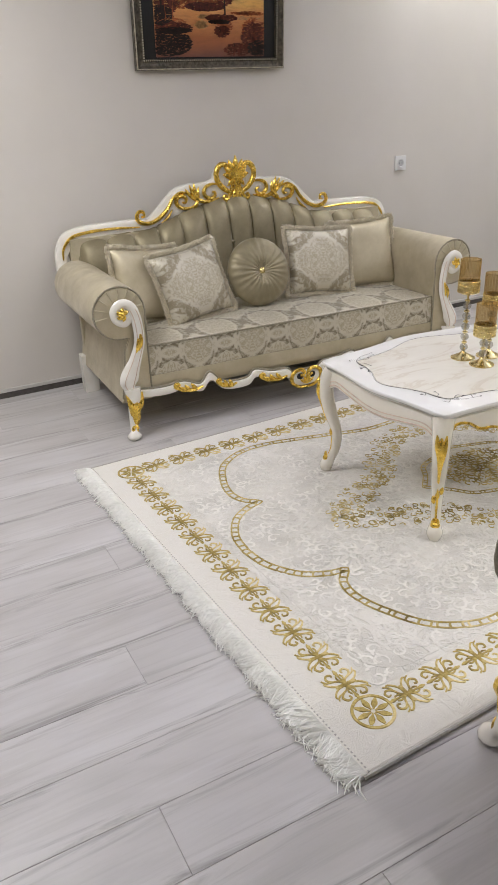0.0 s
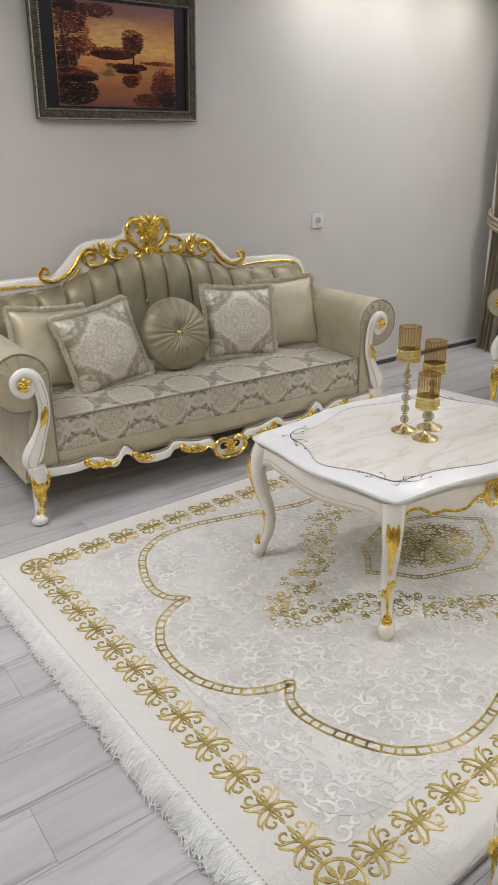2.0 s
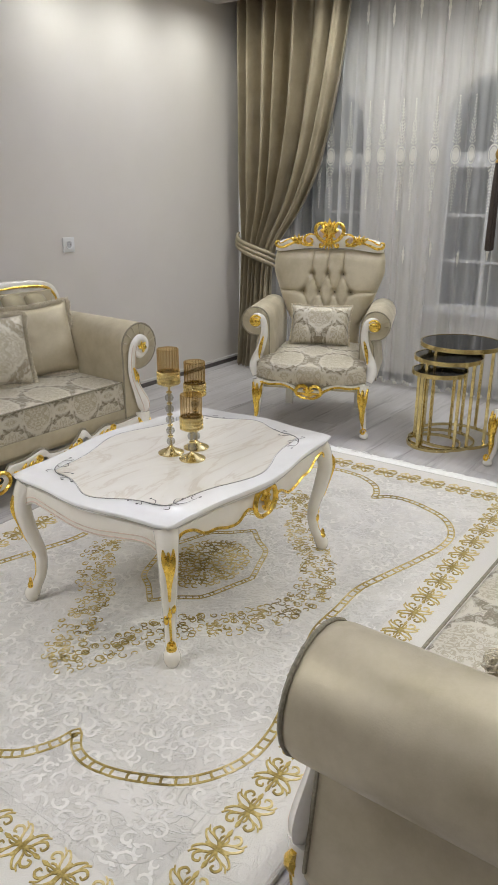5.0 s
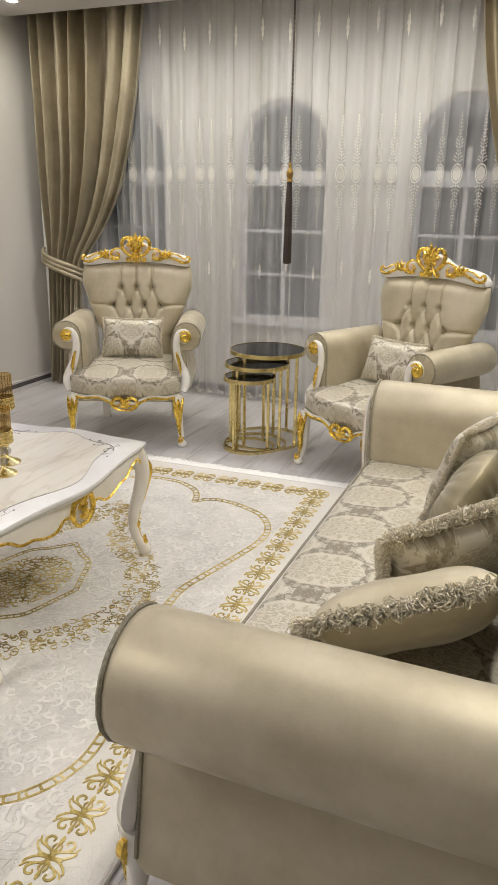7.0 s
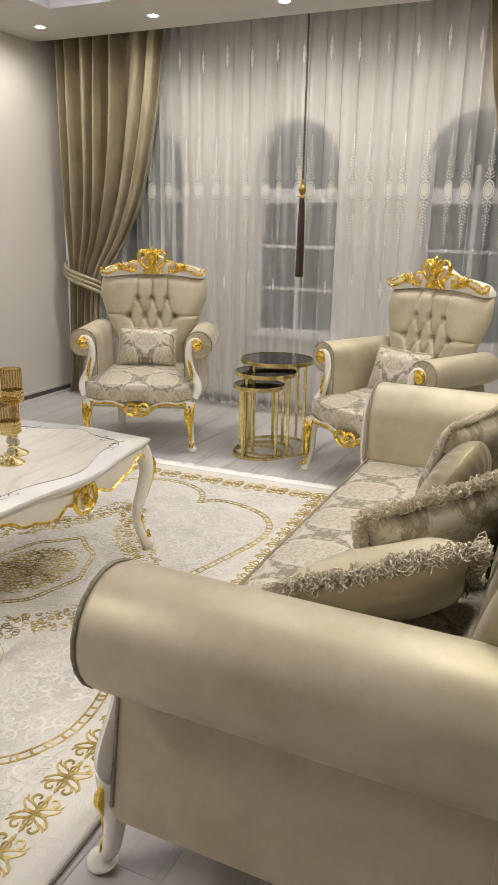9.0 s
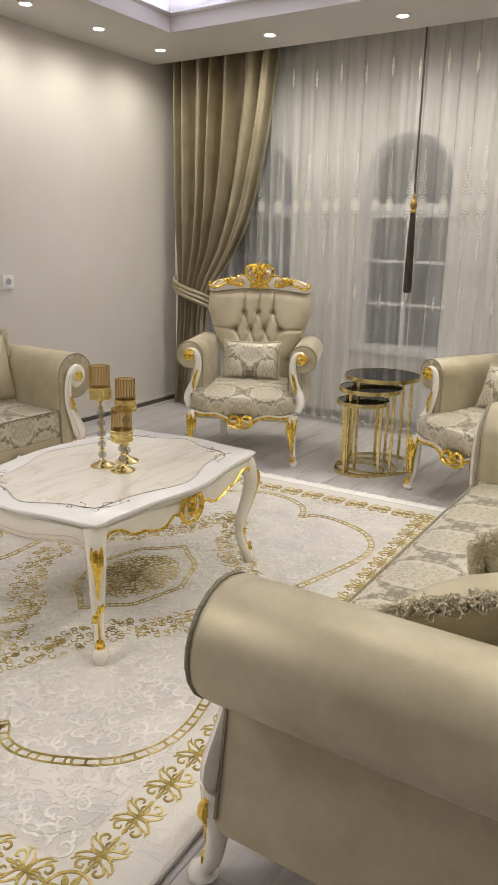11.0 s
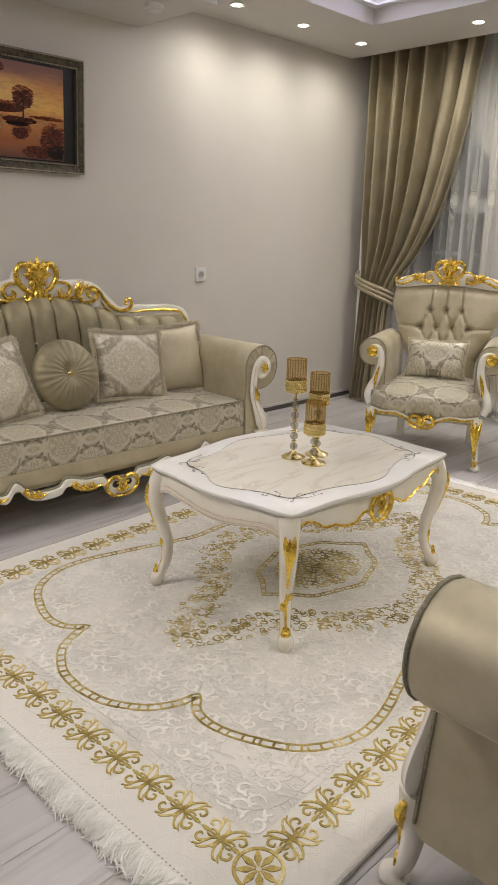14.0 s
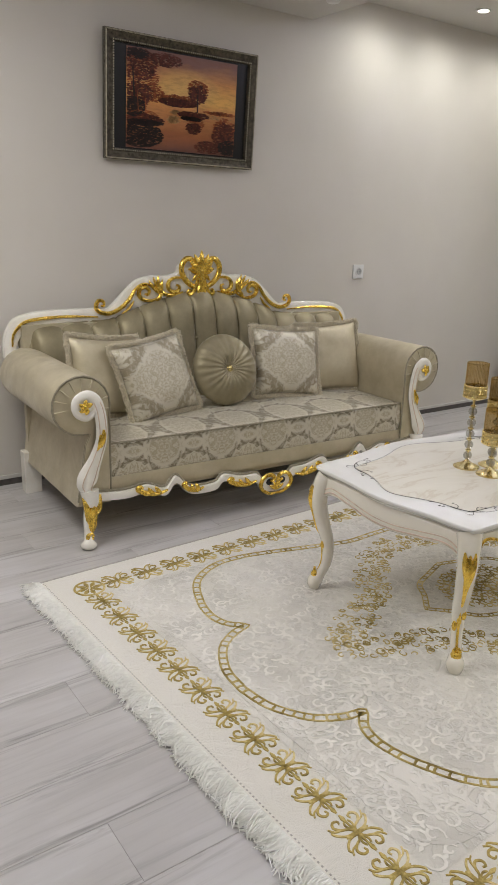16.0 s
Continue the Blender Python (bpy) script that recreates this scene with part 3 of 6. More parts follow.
def sofa(m):
    t = thing("sofa", m, "champagne satin three-seat sofa with white and gilded carved frame", "sofa", "matching carved sofas")
    # carved back rail
    top = mirror(line2([(-1.085, 0.70), (-1.078, 0.80), (-1.03, 0.885), (-0.93, 0.918), (-0.80, 0.925), (-0.62, 0.928), (-0.54, 0.925), (-0.485, 0.968), (-0.425, 1.028), (-0.37, 1.070), (-0.29, 1.088), (-0.20, 1.090), (-0.135, 1.108), (-0.115, 1.15), (-0.06, 1.175), (0.0, 1.18)]))
    low = mirror(line2([(-1.02, 0.70), (-1.015, 0.765), (-0.965, 0.825), (-0.88, 0.842), (-0.76, 0.85), (-0.60, 0.856), (-0.53, 0.862), (-0.46, 0.885), (-0.39, 0.91), (-0.33, 0.93), (-0.26, 0.95), (-0.19, 0.968), (-0.13, 0.98), (-0.09, 0.99), (-0.05, 0.996), (0.0, 1.0)]))
    part("back_rail", band(B(), low, top, 0.375, 0.435), WHITE, t, "white lacquered carved back rail")
    # openings behind the ornament are not cut: shallow discs in the wall's colour
    for s in (-1, 1):
        for cx, cz, rx, rz in ((0.048, 1.085, 0.024, 0.034), (0.165, 1.035, 0.024, 0.022), (0.335, 0.995, 0.022, 0.022)):
            part("pierced_opening", blob(B(), (s * cx, 0.374, cz), (rx, 0.004, rz), None, 14, 6), WALL, t)
    # gilded crest and scrolls
    bm = B()
    crest(bm, 0.0, 0.998, 1.18, 0.368)
    part("crest", bm, GOLD, t, "gilded shell crest")
    for s in (-1, 1):
        bm = B()
        side_scroll(bm, s, 0.368)
        part("scroll_ornament", bm, GOLD, t, "gilded scroll ornament")
        bm = B()
        ln = smooth_line([(s * 1.045, 0.372, 0.755), (s * 1.035, 0.372, 0.815), (s * 0.985, 0.372, 0.868), (s * 0.90, 0.372, 0.886), (s * 0.76, 0.372, 0.892), (s * 0.60, 0.372, 0.884)], 6)
        tube(bm, ln, taper(len(ln), 0.008, 0.5), 6)
        part("gold_bead", bm, GOLD, t)

    # fluted back upholstery
    cuts = [-0.96, -0.80, -0.645, -0.50, -0.36, -0.215, -0.07, 0.07, 0.215, 0.36, 0.50, 0.645, 0.80, 0.96]

    def back(u, v):
        x = -1.0 + 2.0 * u
        zt = edge_at(low, x) + 0.012
        z = 0.36 + (zt - 0.36) * v
        lean = 0.255 + 0.10 * v
        xs = x * (1.0 + 0.03 * (v - 1))
        k = min(range(len(cuts)), key=lambda i: abs(x - cuts[i]))
        d = abs(x - cuts[k])
        half = 0.0725
        q = 1 - min(1.0, d / half)
        depth = 0.026 * min(1, 0.25 + v * 1.1)
        puff = 0.030 * (1 - (2 * v - 1) ** 4) + depth * (1 - q ** 2.2) - 0.010 * math.exp(-(d / 0.006) ** 2)
        roll = 0.035 * max(0, (v - 0.86) / 0.14) ** 2 + 0.14 * max(0, (abs(x) - 0.93) / 0.07) ** 2
        return Vector((xs, lean - puff + roll, z))
    bm = B()
    grid(bm, 260, 24, back, True)
    part("backrest", bm, SATIN_DARK, t, "olive satin fluted backrest")
    part("back_panel", box(B(), -1.0, 1.0, 0.355, 0.40, 0.20, 0.86, 0.01), SATIN, t)
    for s in (-1, 1):
        part("button", blob(B(), (s * 0.07, 0.285, 0.76), (0.011, 0.008, 0.011)), SATIN_DARK, t)

    # arms
    for s in (-1, 1):
        sec = arm_section(s * ARM_X, ARM_Z, ARM_R, s, 0.17, s * 0.86)
        if s > 0:
            sec = sec[::-1]
        part("arm", padded(B(), sec, -0.40, 0.40, 0.025), SATIN, t)
        bm = B()
        ring = [(x, -0.396, z) for x, z in arm_section(s * ARM_X, ARM_Z, ARM_R - 0.004, s, 0.20, s * 0.864)]
        tube(bm, ring, 0.005, 6)
        part("piping", bm, CORD, t)
        # pleats on the rolled front
        bm = B()
        for k in range(9):
            a = radians(-10 + 25 * k)
            c, q = math.cos(a), math.sin(a)
            tube(bm, [(s * (ARM_X + 0.06 * c * 1), -0.409, ARM_Z + 0.06 * q), (s * (ARM_X + 0.118 * c), -0.402, ARM_Z + 0.118 * q)], [0.0015, 0.004], 5)
        part("pleat", bm, SATIN, t)
        # white carved arm post: from the scroll's eye in an S down to the foot
        eye = ARM_X - 0.005
        post = smooth_line([(s * (eye - 0.045), 0, 0.60), (s * (eye - 0.01), 0, 0.575), (s * (eye + 0.03), 0, 0.60), (s * (eye + 0.032), 0, 0.645), (s * (eye - 0.01), 0, 0.668), (s * (eye - 0.05), 0, 0.64), (s * (eye - 0.07), 0, 0.57), (s * (eye - 0.072), 0, 0.48), (s * (eye - 0.045), 0, 0.40), (s * (eye - 0.012), 0, 0.33), (s * (eye + 0.004), 0, 0.28), (s * (eye - 0.008), 0, 0.225)], 5)
        n = len(post)
        wid = [0.015 + 0.011 * min(1, i / 25) + 0.020 * math.exp(-((i / n - 0.84) / 0.10) ** 2) for i in range(n)]
        wid = [w * (1 - 0.7 * max(0, (i / n - 0.90) / 0.10)) for i, w in enumerate(wid)]
        bm = B()
        tube(bm, [(p.x, -0.418, p.z) for p in post], wid, 8, 0.55, (0, 1, 0))
        blob(bm, (s * (eye - 0.004), -0.412, 0.622), (0.048, 0.014, 0.050), None, 16, 8)
        post_ob = part("arm_post", bm, WHITE, t, "white carved arm post")
        for e2 in (-0.52, 0.52):
            ln = [Vector((p.x + s * e2 * wid[i], -0.418 - 0.46 * wid[i], p.z)) for i, p in enumerate(post) if i > 24]
            part("groove_line", tube(B(), ln, 0.0022, 5), PATINA, post_ob)
        bm = B()
        rosette(bm, s * (eye - 0.002), 0.622, 0.026, -0.427, -s)
        part("rosette", bm, GOLD, t, "gilded leaf rosette")
        bm = B()
        for a, b in (((eye - 0.075, 0.52), (eye - 0.062, 0.44)), ((eye - 0.062, 0.50), (eye - 0.045, 0.43))):
            leaf(bm, (s * a[0], a[1]), (s * b[0], b[1]), 0.010, 0.004, -0.434)
        part("post_leaf", bm, GOLD, post_ob, "gilded leaf")
        # feet
        leg = part("front_leg", cabriole(B(), s * (eye - 0.010), -0.412, 0.255, s, 1.0, 0.042, 0.030), WHITE, t)
        part("leg_ornament", foot_gold(B(), s * (eye - 0.014), -0.398, 0.236, s, 1.3), GOLD, leg, "gilded acanthus")
        part("back_leg", box(B(), s * 0.99 - 0.042, s * 0.99 + 0.042, 0.33, 0.40, 0.0, 0.22, 0.004), WHITE, t, "plain white square back leg", False)

    # seat and apron
    def seat(u, v):
        # across the top and down the front
        x = -0.858 + 1.716 * u
        if v < 0.6:
            y, z = 0.30 - (0.30 + 0.373) * (v / 0.6), 0.438 + 0.018 * math.sin(math.pi * min(1, v / 0.6 * 0.93)) * (1 - abs(2 * u - 1) ** 6)
        elif v < 0.68:
            a = (v - 0.6) / 0.08 * math.pi / 2
            y, z = -0.373 - 0.012 * math.sin(a), 0.426 + 0.012 * math.cos(a)
        else:
            q = (v - 0.68) / 0.32
            y, z = -0.385 - 0.007 * math.sin(math.pi * q), 0.426 - 0.142 * q
        return Vector((x, y, z + 0.0015 * noise.noise(Vector((x * 5, y * 5, 1)))))
    bm = B()
    grid(bm, 60, 30, seat)
    part("seat_cushion", bm, DAMASK, t, "silver damask seat cushion")
    bm = B()
    for z in (0.439, 0.285):
        tube(bm, [(x, -0.387, z) for x in np.linspace(-0.858, 0.858, 24)], 0.0045, 6)
    part("seat_piping", bm, CORD, t)
    part("seat_base", box(B(), -0.87, 0.87, -0.375, 0.36, 0.19, 0.284, 0.01), SATIN, t)
    bot = mirror(line2([(-0.93, 0.195), (-0.80, 0.185), (-0.70, 0.195), (-0.61, 0.165), (-0.555, 0.215), (-0.48, 0.150), (-0.35, 0.145), (-0.30, 0.18), (-0.20, 0.155), (-0.11, 0.14), (-0.07, 0.09), (0.0, 0.075)], 5))
    up = [(x, z + 0.040 + 0.05 * math.exp(-(x / 0.09) ** 2)) for x, z in bot]
    part("apron", band(B(), bot, up, -0.425, -0.385, 8), WHITE, t, "white serpentine carved apron")
    bm = B()
    tube(bm, [(x, -0.405, z + 0.004) for x, z in up], 0.006, 6)
    part("apron_cord", bm, CORD, t)
    part("apron_panel", box(B(), -0.90, 0.90, -0.392, -0.377, 0.215, 0.288, 0.003), SATIN, t)
    bm = B()
    cartouche(bm, 0, 0.128, 0.090, 0.055, -0.428)
    part("cartouche", bm, GOLD, t, "gilded heart cartouche")
    # no hole is cut: its shaded inside is put in as a black disc
    for s in (-1, 1):
        part("pierced_opening", blob(B(), (s * 0.038, -0.424, 0.138), (0.020, 0.004, 0.018), None, 12, 6), BLACK, t)
    for s in (-1, 1):
        for x, z, ln in ((0.20, 0.170, 0.15), (0.47, 0.190, 0.10), (0.68, 0.208, 0.14)):
            bm = B()
            spray(bm, s * x, z, ln, s, -0.427)
            part("apron_leaf", bm, GOLD, t)
    return t


def edge_at(line, x):
    for (xa, za), (xb, zb) in zip(line, line[1:]):
        if xa <= x <= xb:
            return za + (zb - za) * (x - xa) / max(1e-6, xb - xa)
    return line[0][1] if x < line[0][0] else line[-1][1]


def crest(bm, cx, cz, k, y):
    """A shell of lobes over two facing scrolls that make a heart. k scales it; cz is its foot."""
    def q(x, z):
        return (cx + x * k, cz + z * k)
    for a in (-78, -52, -26, 0, 26, 52, 78):
        r = 0.098 - 0.00034 * abs(a)
        leaf(bm, q(0, 0.088), q(r * math.sin(radians(a)) * 0.95, 0.092 + r * math.cos(radians(a))), 0.0165 * k, 0, y - 0.008, 0.8)
    for s in (-1, 1):
        pts = smooth_line([(cx + s * x * k, y, cz + z * k) for x, z in ((0.046, 0.122), (0.040, 0.138), (0.054, 0.152), (0.080, 0.148), (0.099, 0.122), (0.098, 0.086), (0.076, 0.052), (0.046, 0.030), (0.020, 0.022), (0.0, 0.026))], 5)
        tube(bm, pts, taper(len(pts), 0.0135 * k, 0.6), 8)
        pts = smooth_line([(cx + s * x * k, y - 0.004, cz + z * k) for x, z in ((0.004, 0.085), (0.016, 0.066), (0.020, 0.045), (0.034, 0.012), (0.052, -0.010), (0.066, -0.006), (0.064, 0.010), (0.052, 0.008))], 5)
        tube(bm, pts, taper(len(pts), 0.0095 * k, 0.5), 7)
        leaf(bm, q(0, 0.045), q(s * 0.026, -0.026), 0.011 * k, 0, y - 0.008, 0.7)
        leaf(bm, q(0, 0.098), q(s * 0.070, 0.104), 0.012 * k, 0.006 * s, y - 0.006, 0.7)
        leaf(bm, q(0, 0.088), q(s * 0.046, 0.052), 0.011 * k, 0.004 * s, y - 0.006, 0.7)
    leaf(bm, q(0, 0.105), q(0, -0.030), 0.013 * k, 0, y - 0.010, 0.8)
    blob(bm, (*[q(0, 0.095)[0]], y - 0.012, q(0, 0.095)[1]), (0.014 * k, 0.010, 0.014 * k))
    return bm


def side_scroll(bm, s, y):
    """The long gilded S-scroll with leaves beside the crest."""
    def run(pts, r):
        p = smooth_line([(s * x, y, z) for x, z in pts], 5)
        tube(bm, p, taper(len(p), r, 0.45), 7)
    run(((0.115, 1.075), (0.150, 1.078), (0.185, 1.066), (0.200, 1.04), (0.190, 1.012), (0.160, 1.0), (0.135, 1.012), (0.133, 1.032), (0.15, 1.038)), 0.0115)
    run(((0.11, 1.0), (0.16, 0.985), (0.215, 0.99), (0.255, 1.02), (0.27, 1.06)), 0.0105)
    run(((0.235, 0.985), (0.29, 0.96), (0.345, 0.965), (0.372, 0.99), (0.365, 1.02), (0.335, 1.03), (0.312, 1.012), (0.318, 0.992), (0.338, 0.994)), 0.0115)
    run(((0.285, 1.03), (0.34, 1.048), (0.39, 1.02), (0.425, 0.97), (0.475, 0.925), (0.535, 0.90), (0.59, 0.908), (0.612, 0.935), (0.598, 0.965), (0.572, 0.962), (0.568, 0.94), (0.585, 0.938)), 0.0115)
    run(((0.40, 0.96), (0.43, 0.92), (0.47, 0.895)), 0.007)
    for a, b in (((0.245, 1.0), (0.292, 1.085)), ((0.248, 1.0), (0.262, 1.092)), ((0.25, 0.995), (0.318, 1.066)), ((0.24, 0.99), (0.235, 1.07)), ((0.245, 1.0), (0.275, 0.955))):
        leaf(bm, (s * a[0], a[1]), (s * b[0], b[1]), 0.011, 0.006, y - 0.006, 0.7)


def cartouche(bm, cx, cz, w, h, y, k=1.0):
    """A pierced heart of two scrolls with a leaf in the middle."""
    for s in (-1, 1):
        pts = smooth_line([(cx + s * x * w, y, cz + z * h) for x, z in ((0.0, -0.95), (0.45, -0.9), (0.9, -0.45), (1.02, 0.15), (0.8, 0.75), (0.4, 0.9), (0.12, 0.55), (0.25, 0.25), (0.42, 0.35))], 5)
        tube(bm, pts, taper(len(pts), 0.0105 * k, 0.6), 7)
        for a in (25, 60):
            leaf(bm, (cx, cz - 0.55 * h), (cx + s * w * 0.55 * math.sin(radians(a)), cz - 0.55 * h + h * 0.9 * math.cos(radians(a))), 0.009 * k, 0, y - 0.004, 0.7)
    leaf(bm, (cx, cz - 0.6 * h), (cx, cz + 0.6 * h), 0.010 * k, 0, y - 0.006, 0.7)


def spray(bm, x, z, ln, s, y):
    """A short curling leaf spray."""
    pts = smooth_line([(x - s * ln * 0.55, y, z - 0.012), (x - s * ln * 0.2, y, z - 0.022), (x + s * ln * 0.2, y, z - 0.010), (x + s * ln * 0.5, y, z + 0.012), (x + s * ln * 0.42, y, z + 0.026), (x + s * ln * 0.32, y, z + 0.016)], 4)
    tube(bm, pts, taper(len(pts), 0.012, 0.4), 7)
    for k in (-0.3, -0.05, 0.2):
        leaf(bm, (x + s * ln * k, z - 0.018), (x + s * ln * (k + 0.22), z + 0.018), 0.010, 0.003, y - 0.005, 0.7)


# ---- cushions ----
def pillow_mesh(w, h, d, nu=22):
    bm = B()

    def face(sgn):
        def fn(u, v):
            a, b = 2 * u - 1, 2 * v - 1
            pinch = 1 - 0.07 * (1 - a * a) * abs(b) ** 3, 1 - 0.07 * (1 - b * b) * abs(a) ** 3
            t = (max(0, 1 - a ** 4) * max(0, 1 - b ** 4)) ** 0.55
            wr = 0.006 * noise.noise(Vector((a * 2.2 + sgn, b * 2.2, 3.1)))
            return Vector((a * w / 2 * pinch[1], sgn * (t * d / 2) + wr * t, b * h / 2 * pinch[0]))
        return fn
    grid(bm, nu, nu, face(-1))
    grid(bm, nu, nu, face(1), True)
    bmesh.ops.remove_doubles(bm, verts=bm.verts, dist=0.0008)
    return bm


def fringe_mesh(w, h, size=0.02, per=0.008):
    """A looped brush fringe round the pillow's seam."""
    bm, rng, rnd, fat = B(), random.Random(5), 0.5 * size, 0.0011 + 0.012 * size
    pts = []
    for i in range(4):
        a, b = [(-1, -1), (1, -1), (1, 1), (-1, 1)][i], [(1, -1), (1, 1), (-1, 1), (-1, -1)][i]
        n = int((w if i % 2 == 0 else h) / per)
        for k in range(n):
            t = k / n
            x, z = a[0] + (b[0] - a[0]) * t, a[1] + (b[1] - a[1]) * t
            px, pz = 1 - 0.07 * (1 - z * z) * abs(x) ** 3, 1 - 0.07 * (1 - x * x) * abs(z) ** 3
            o = Vector(((x if abs(x) > 0.98 else 0), 0, (z if abs(z) > 0.98 else 0))).normalized()
            pts.append((Vector((x * w / 2 * px, 0, z * h / 2 * pz)), o))
    for p, o in pts:
        for _ in range(int(5 + 130 * size)):
            far = size * rng.uniform(0.65, 1.1)
            lean = (o + Vector((rng.uniform(-1, 1), rng.uniform(-1.2, 1.2), rng.uniform(-1, 1))) * 0.55).normalized()
            side = lean.cross(Vector((rng.uniform(-1, 1), rng.uniform(-1, 1), rng.uniform(-1, 1)))).normalized()
            c = p + lean * far * 0.5 + o.cross(Vector((0, 1, 0))) * rng.uniform(-0.5, 0.5) * per
            loop = [c - lean * far * 0.5 * math.cos(a) + side * far * 0.26 * math.sin(a) for a in (0.2, 1.2, 2.2, 3.14, 4.1, 5.1, 5.9)]
            tube(bm, loop, fat, 4)
    return bm


def pillow(name, m, w, h, d, mat, label, fringe=0.027):
    t = thing(name, m, label, "cushion", "throw cushions on the sofas")
    part("cover", pillow_mesh(w, h, d), mat, t)
    if fringe:
        part("fringe", fringe_mesh(w, h, fringe), FRINGE, t, "looped beige fringe")
    return t


def round_pillow(m, r=0.186):
    t = thing("round_cushion", m, "round pleated olive satin cushion with a jewelled button", "cushion", "throw cushions on the sofas")
    bm = B()
    n, rows = 96, 14
    for sgn in (-1, 1):
        loop = []
        for j in range(rows + 1):
            q = j / rows
            row = []
            for i in range(n):
                a = 2 * math.pi * i / n
                rad = r * math.sin(q * math.pi / 2) ** 0.9 if q > 0 else 0.004
                dep = 0.075 * (max(0, 1 - (rad / r) ** 2.6)) ** 0.55 * (0.55 + 0.45 * min(1, rad / r * 2.8))
                pl = 0.0035 * math.sin(i * math.pi / 2) * (rad / r) ** 0.5 * (1 - 0.8 * q ** 4)
                row.append(Vector((rad * math.cos(a), sgn * (dep + pl), rad * math.sin(a))))
            loop.append(row)
        rings(bm, loop if sgn > 0 else loop[::-1], True, False)
    bmesh.ops.remove_doubles(bm, verts=bm.verts, dist=0.0006)
    part("cover", bm, SATIN_DARK, t)
    bm = B()
    blob(bm, (0, -0.046, 0), (0.017, 0.010, 0.017))
    for k in range(8):
        a = k * math.pi / 4
        blob(bm, (0.017 * math.cos(a), -0.047, 0.017 * math.sin(a)), (0.005, 0.005, 0.005), None, 8, 6)
    part("button", bm, BRASS, t, "jewelled gold button")
    return t


PLAIN_LABEL = "plain champagne satin cushion with looped fringe on a sofa"
DAMASK_LABEL = "ivory damask cushion with looped fringe on a sofa"


def sofa_set(m):
    sofa(m)
    put = lambda x, y, z, rx, ry, rz: m @ pose(x, y, z, rx, ry, rz)
    pillow("throw_cushion", put(-0.70, 0.03, 0.640, -16, 6, 10), 0.38, 0.38, 0.13, SATIN, "plain champagne satin cushion with looped fringe on a sofa")
    pillow("throw_cushion", put(-0.475, -0.05, 0.630, -20, -7, 12), 0.40, 0.38, 0.13, DAMASK_B, "ivory damask cushion with looped fringe on a sofa")
    round_pillow(put(-0.065, -0.02, 0.635, -18, 0, 0))
    pillow("throw_cushion", put(0.345, 0.01, 0.640, -18, 4, -8), 0.40, 0.37, 0.13, DAMASK_B, "ivory damask cushion with looped fringe on a sofa")
    pillow("throw_cushion", put(0.69, 0.07, 0.632, -14, -3, -12), 0.39, 0.39, 0.13, SATIN, "plain champagne satin cushion with looped fringe on a sofa")


sofa_set(pose(1.085, 2.42, 0, 0, 0, -2.0))
# the second sofa, seen from its end, with its cushions pushed about
NEAR = pose(1.194, -0.681, 0, 0, 0, 180.0)
sofa(NEAR)
pillow("throw_cushion", NEAR @ pose(0.505, 0.022, 0.575, -53, 17, -71.5), 0.42, 0.38, 0.15, SATIN, PLAIN_LABEL, 0.042)
pillow("throw_cushion", NEAR @ pose(0.187, 0.080, 0.575, -28, 14, -53.5), 0.40, 0.37, 0.14, DAMASK_B, DAMASK_LABEL, 0.038)
round_pillow(NEAR @ pose(-0.133, 0.068, 0.60, -22, 0, -9.5))
pillow("throw_cushion", NEAR @ pose(-0.454, 0.057, 0.625, -22, 5, -23.5), 0.39, 0.37, 0.13, DAMASK_B, DAMASK_LABEL, 0.022)
pillow("throw_cushion", NEAR @ pose(-0.691, 0.163, 0.64, -16, -3, -15.5), 0.38, 0.38, 0.13, SATIN, PLAIN_LABEL, 0.022)


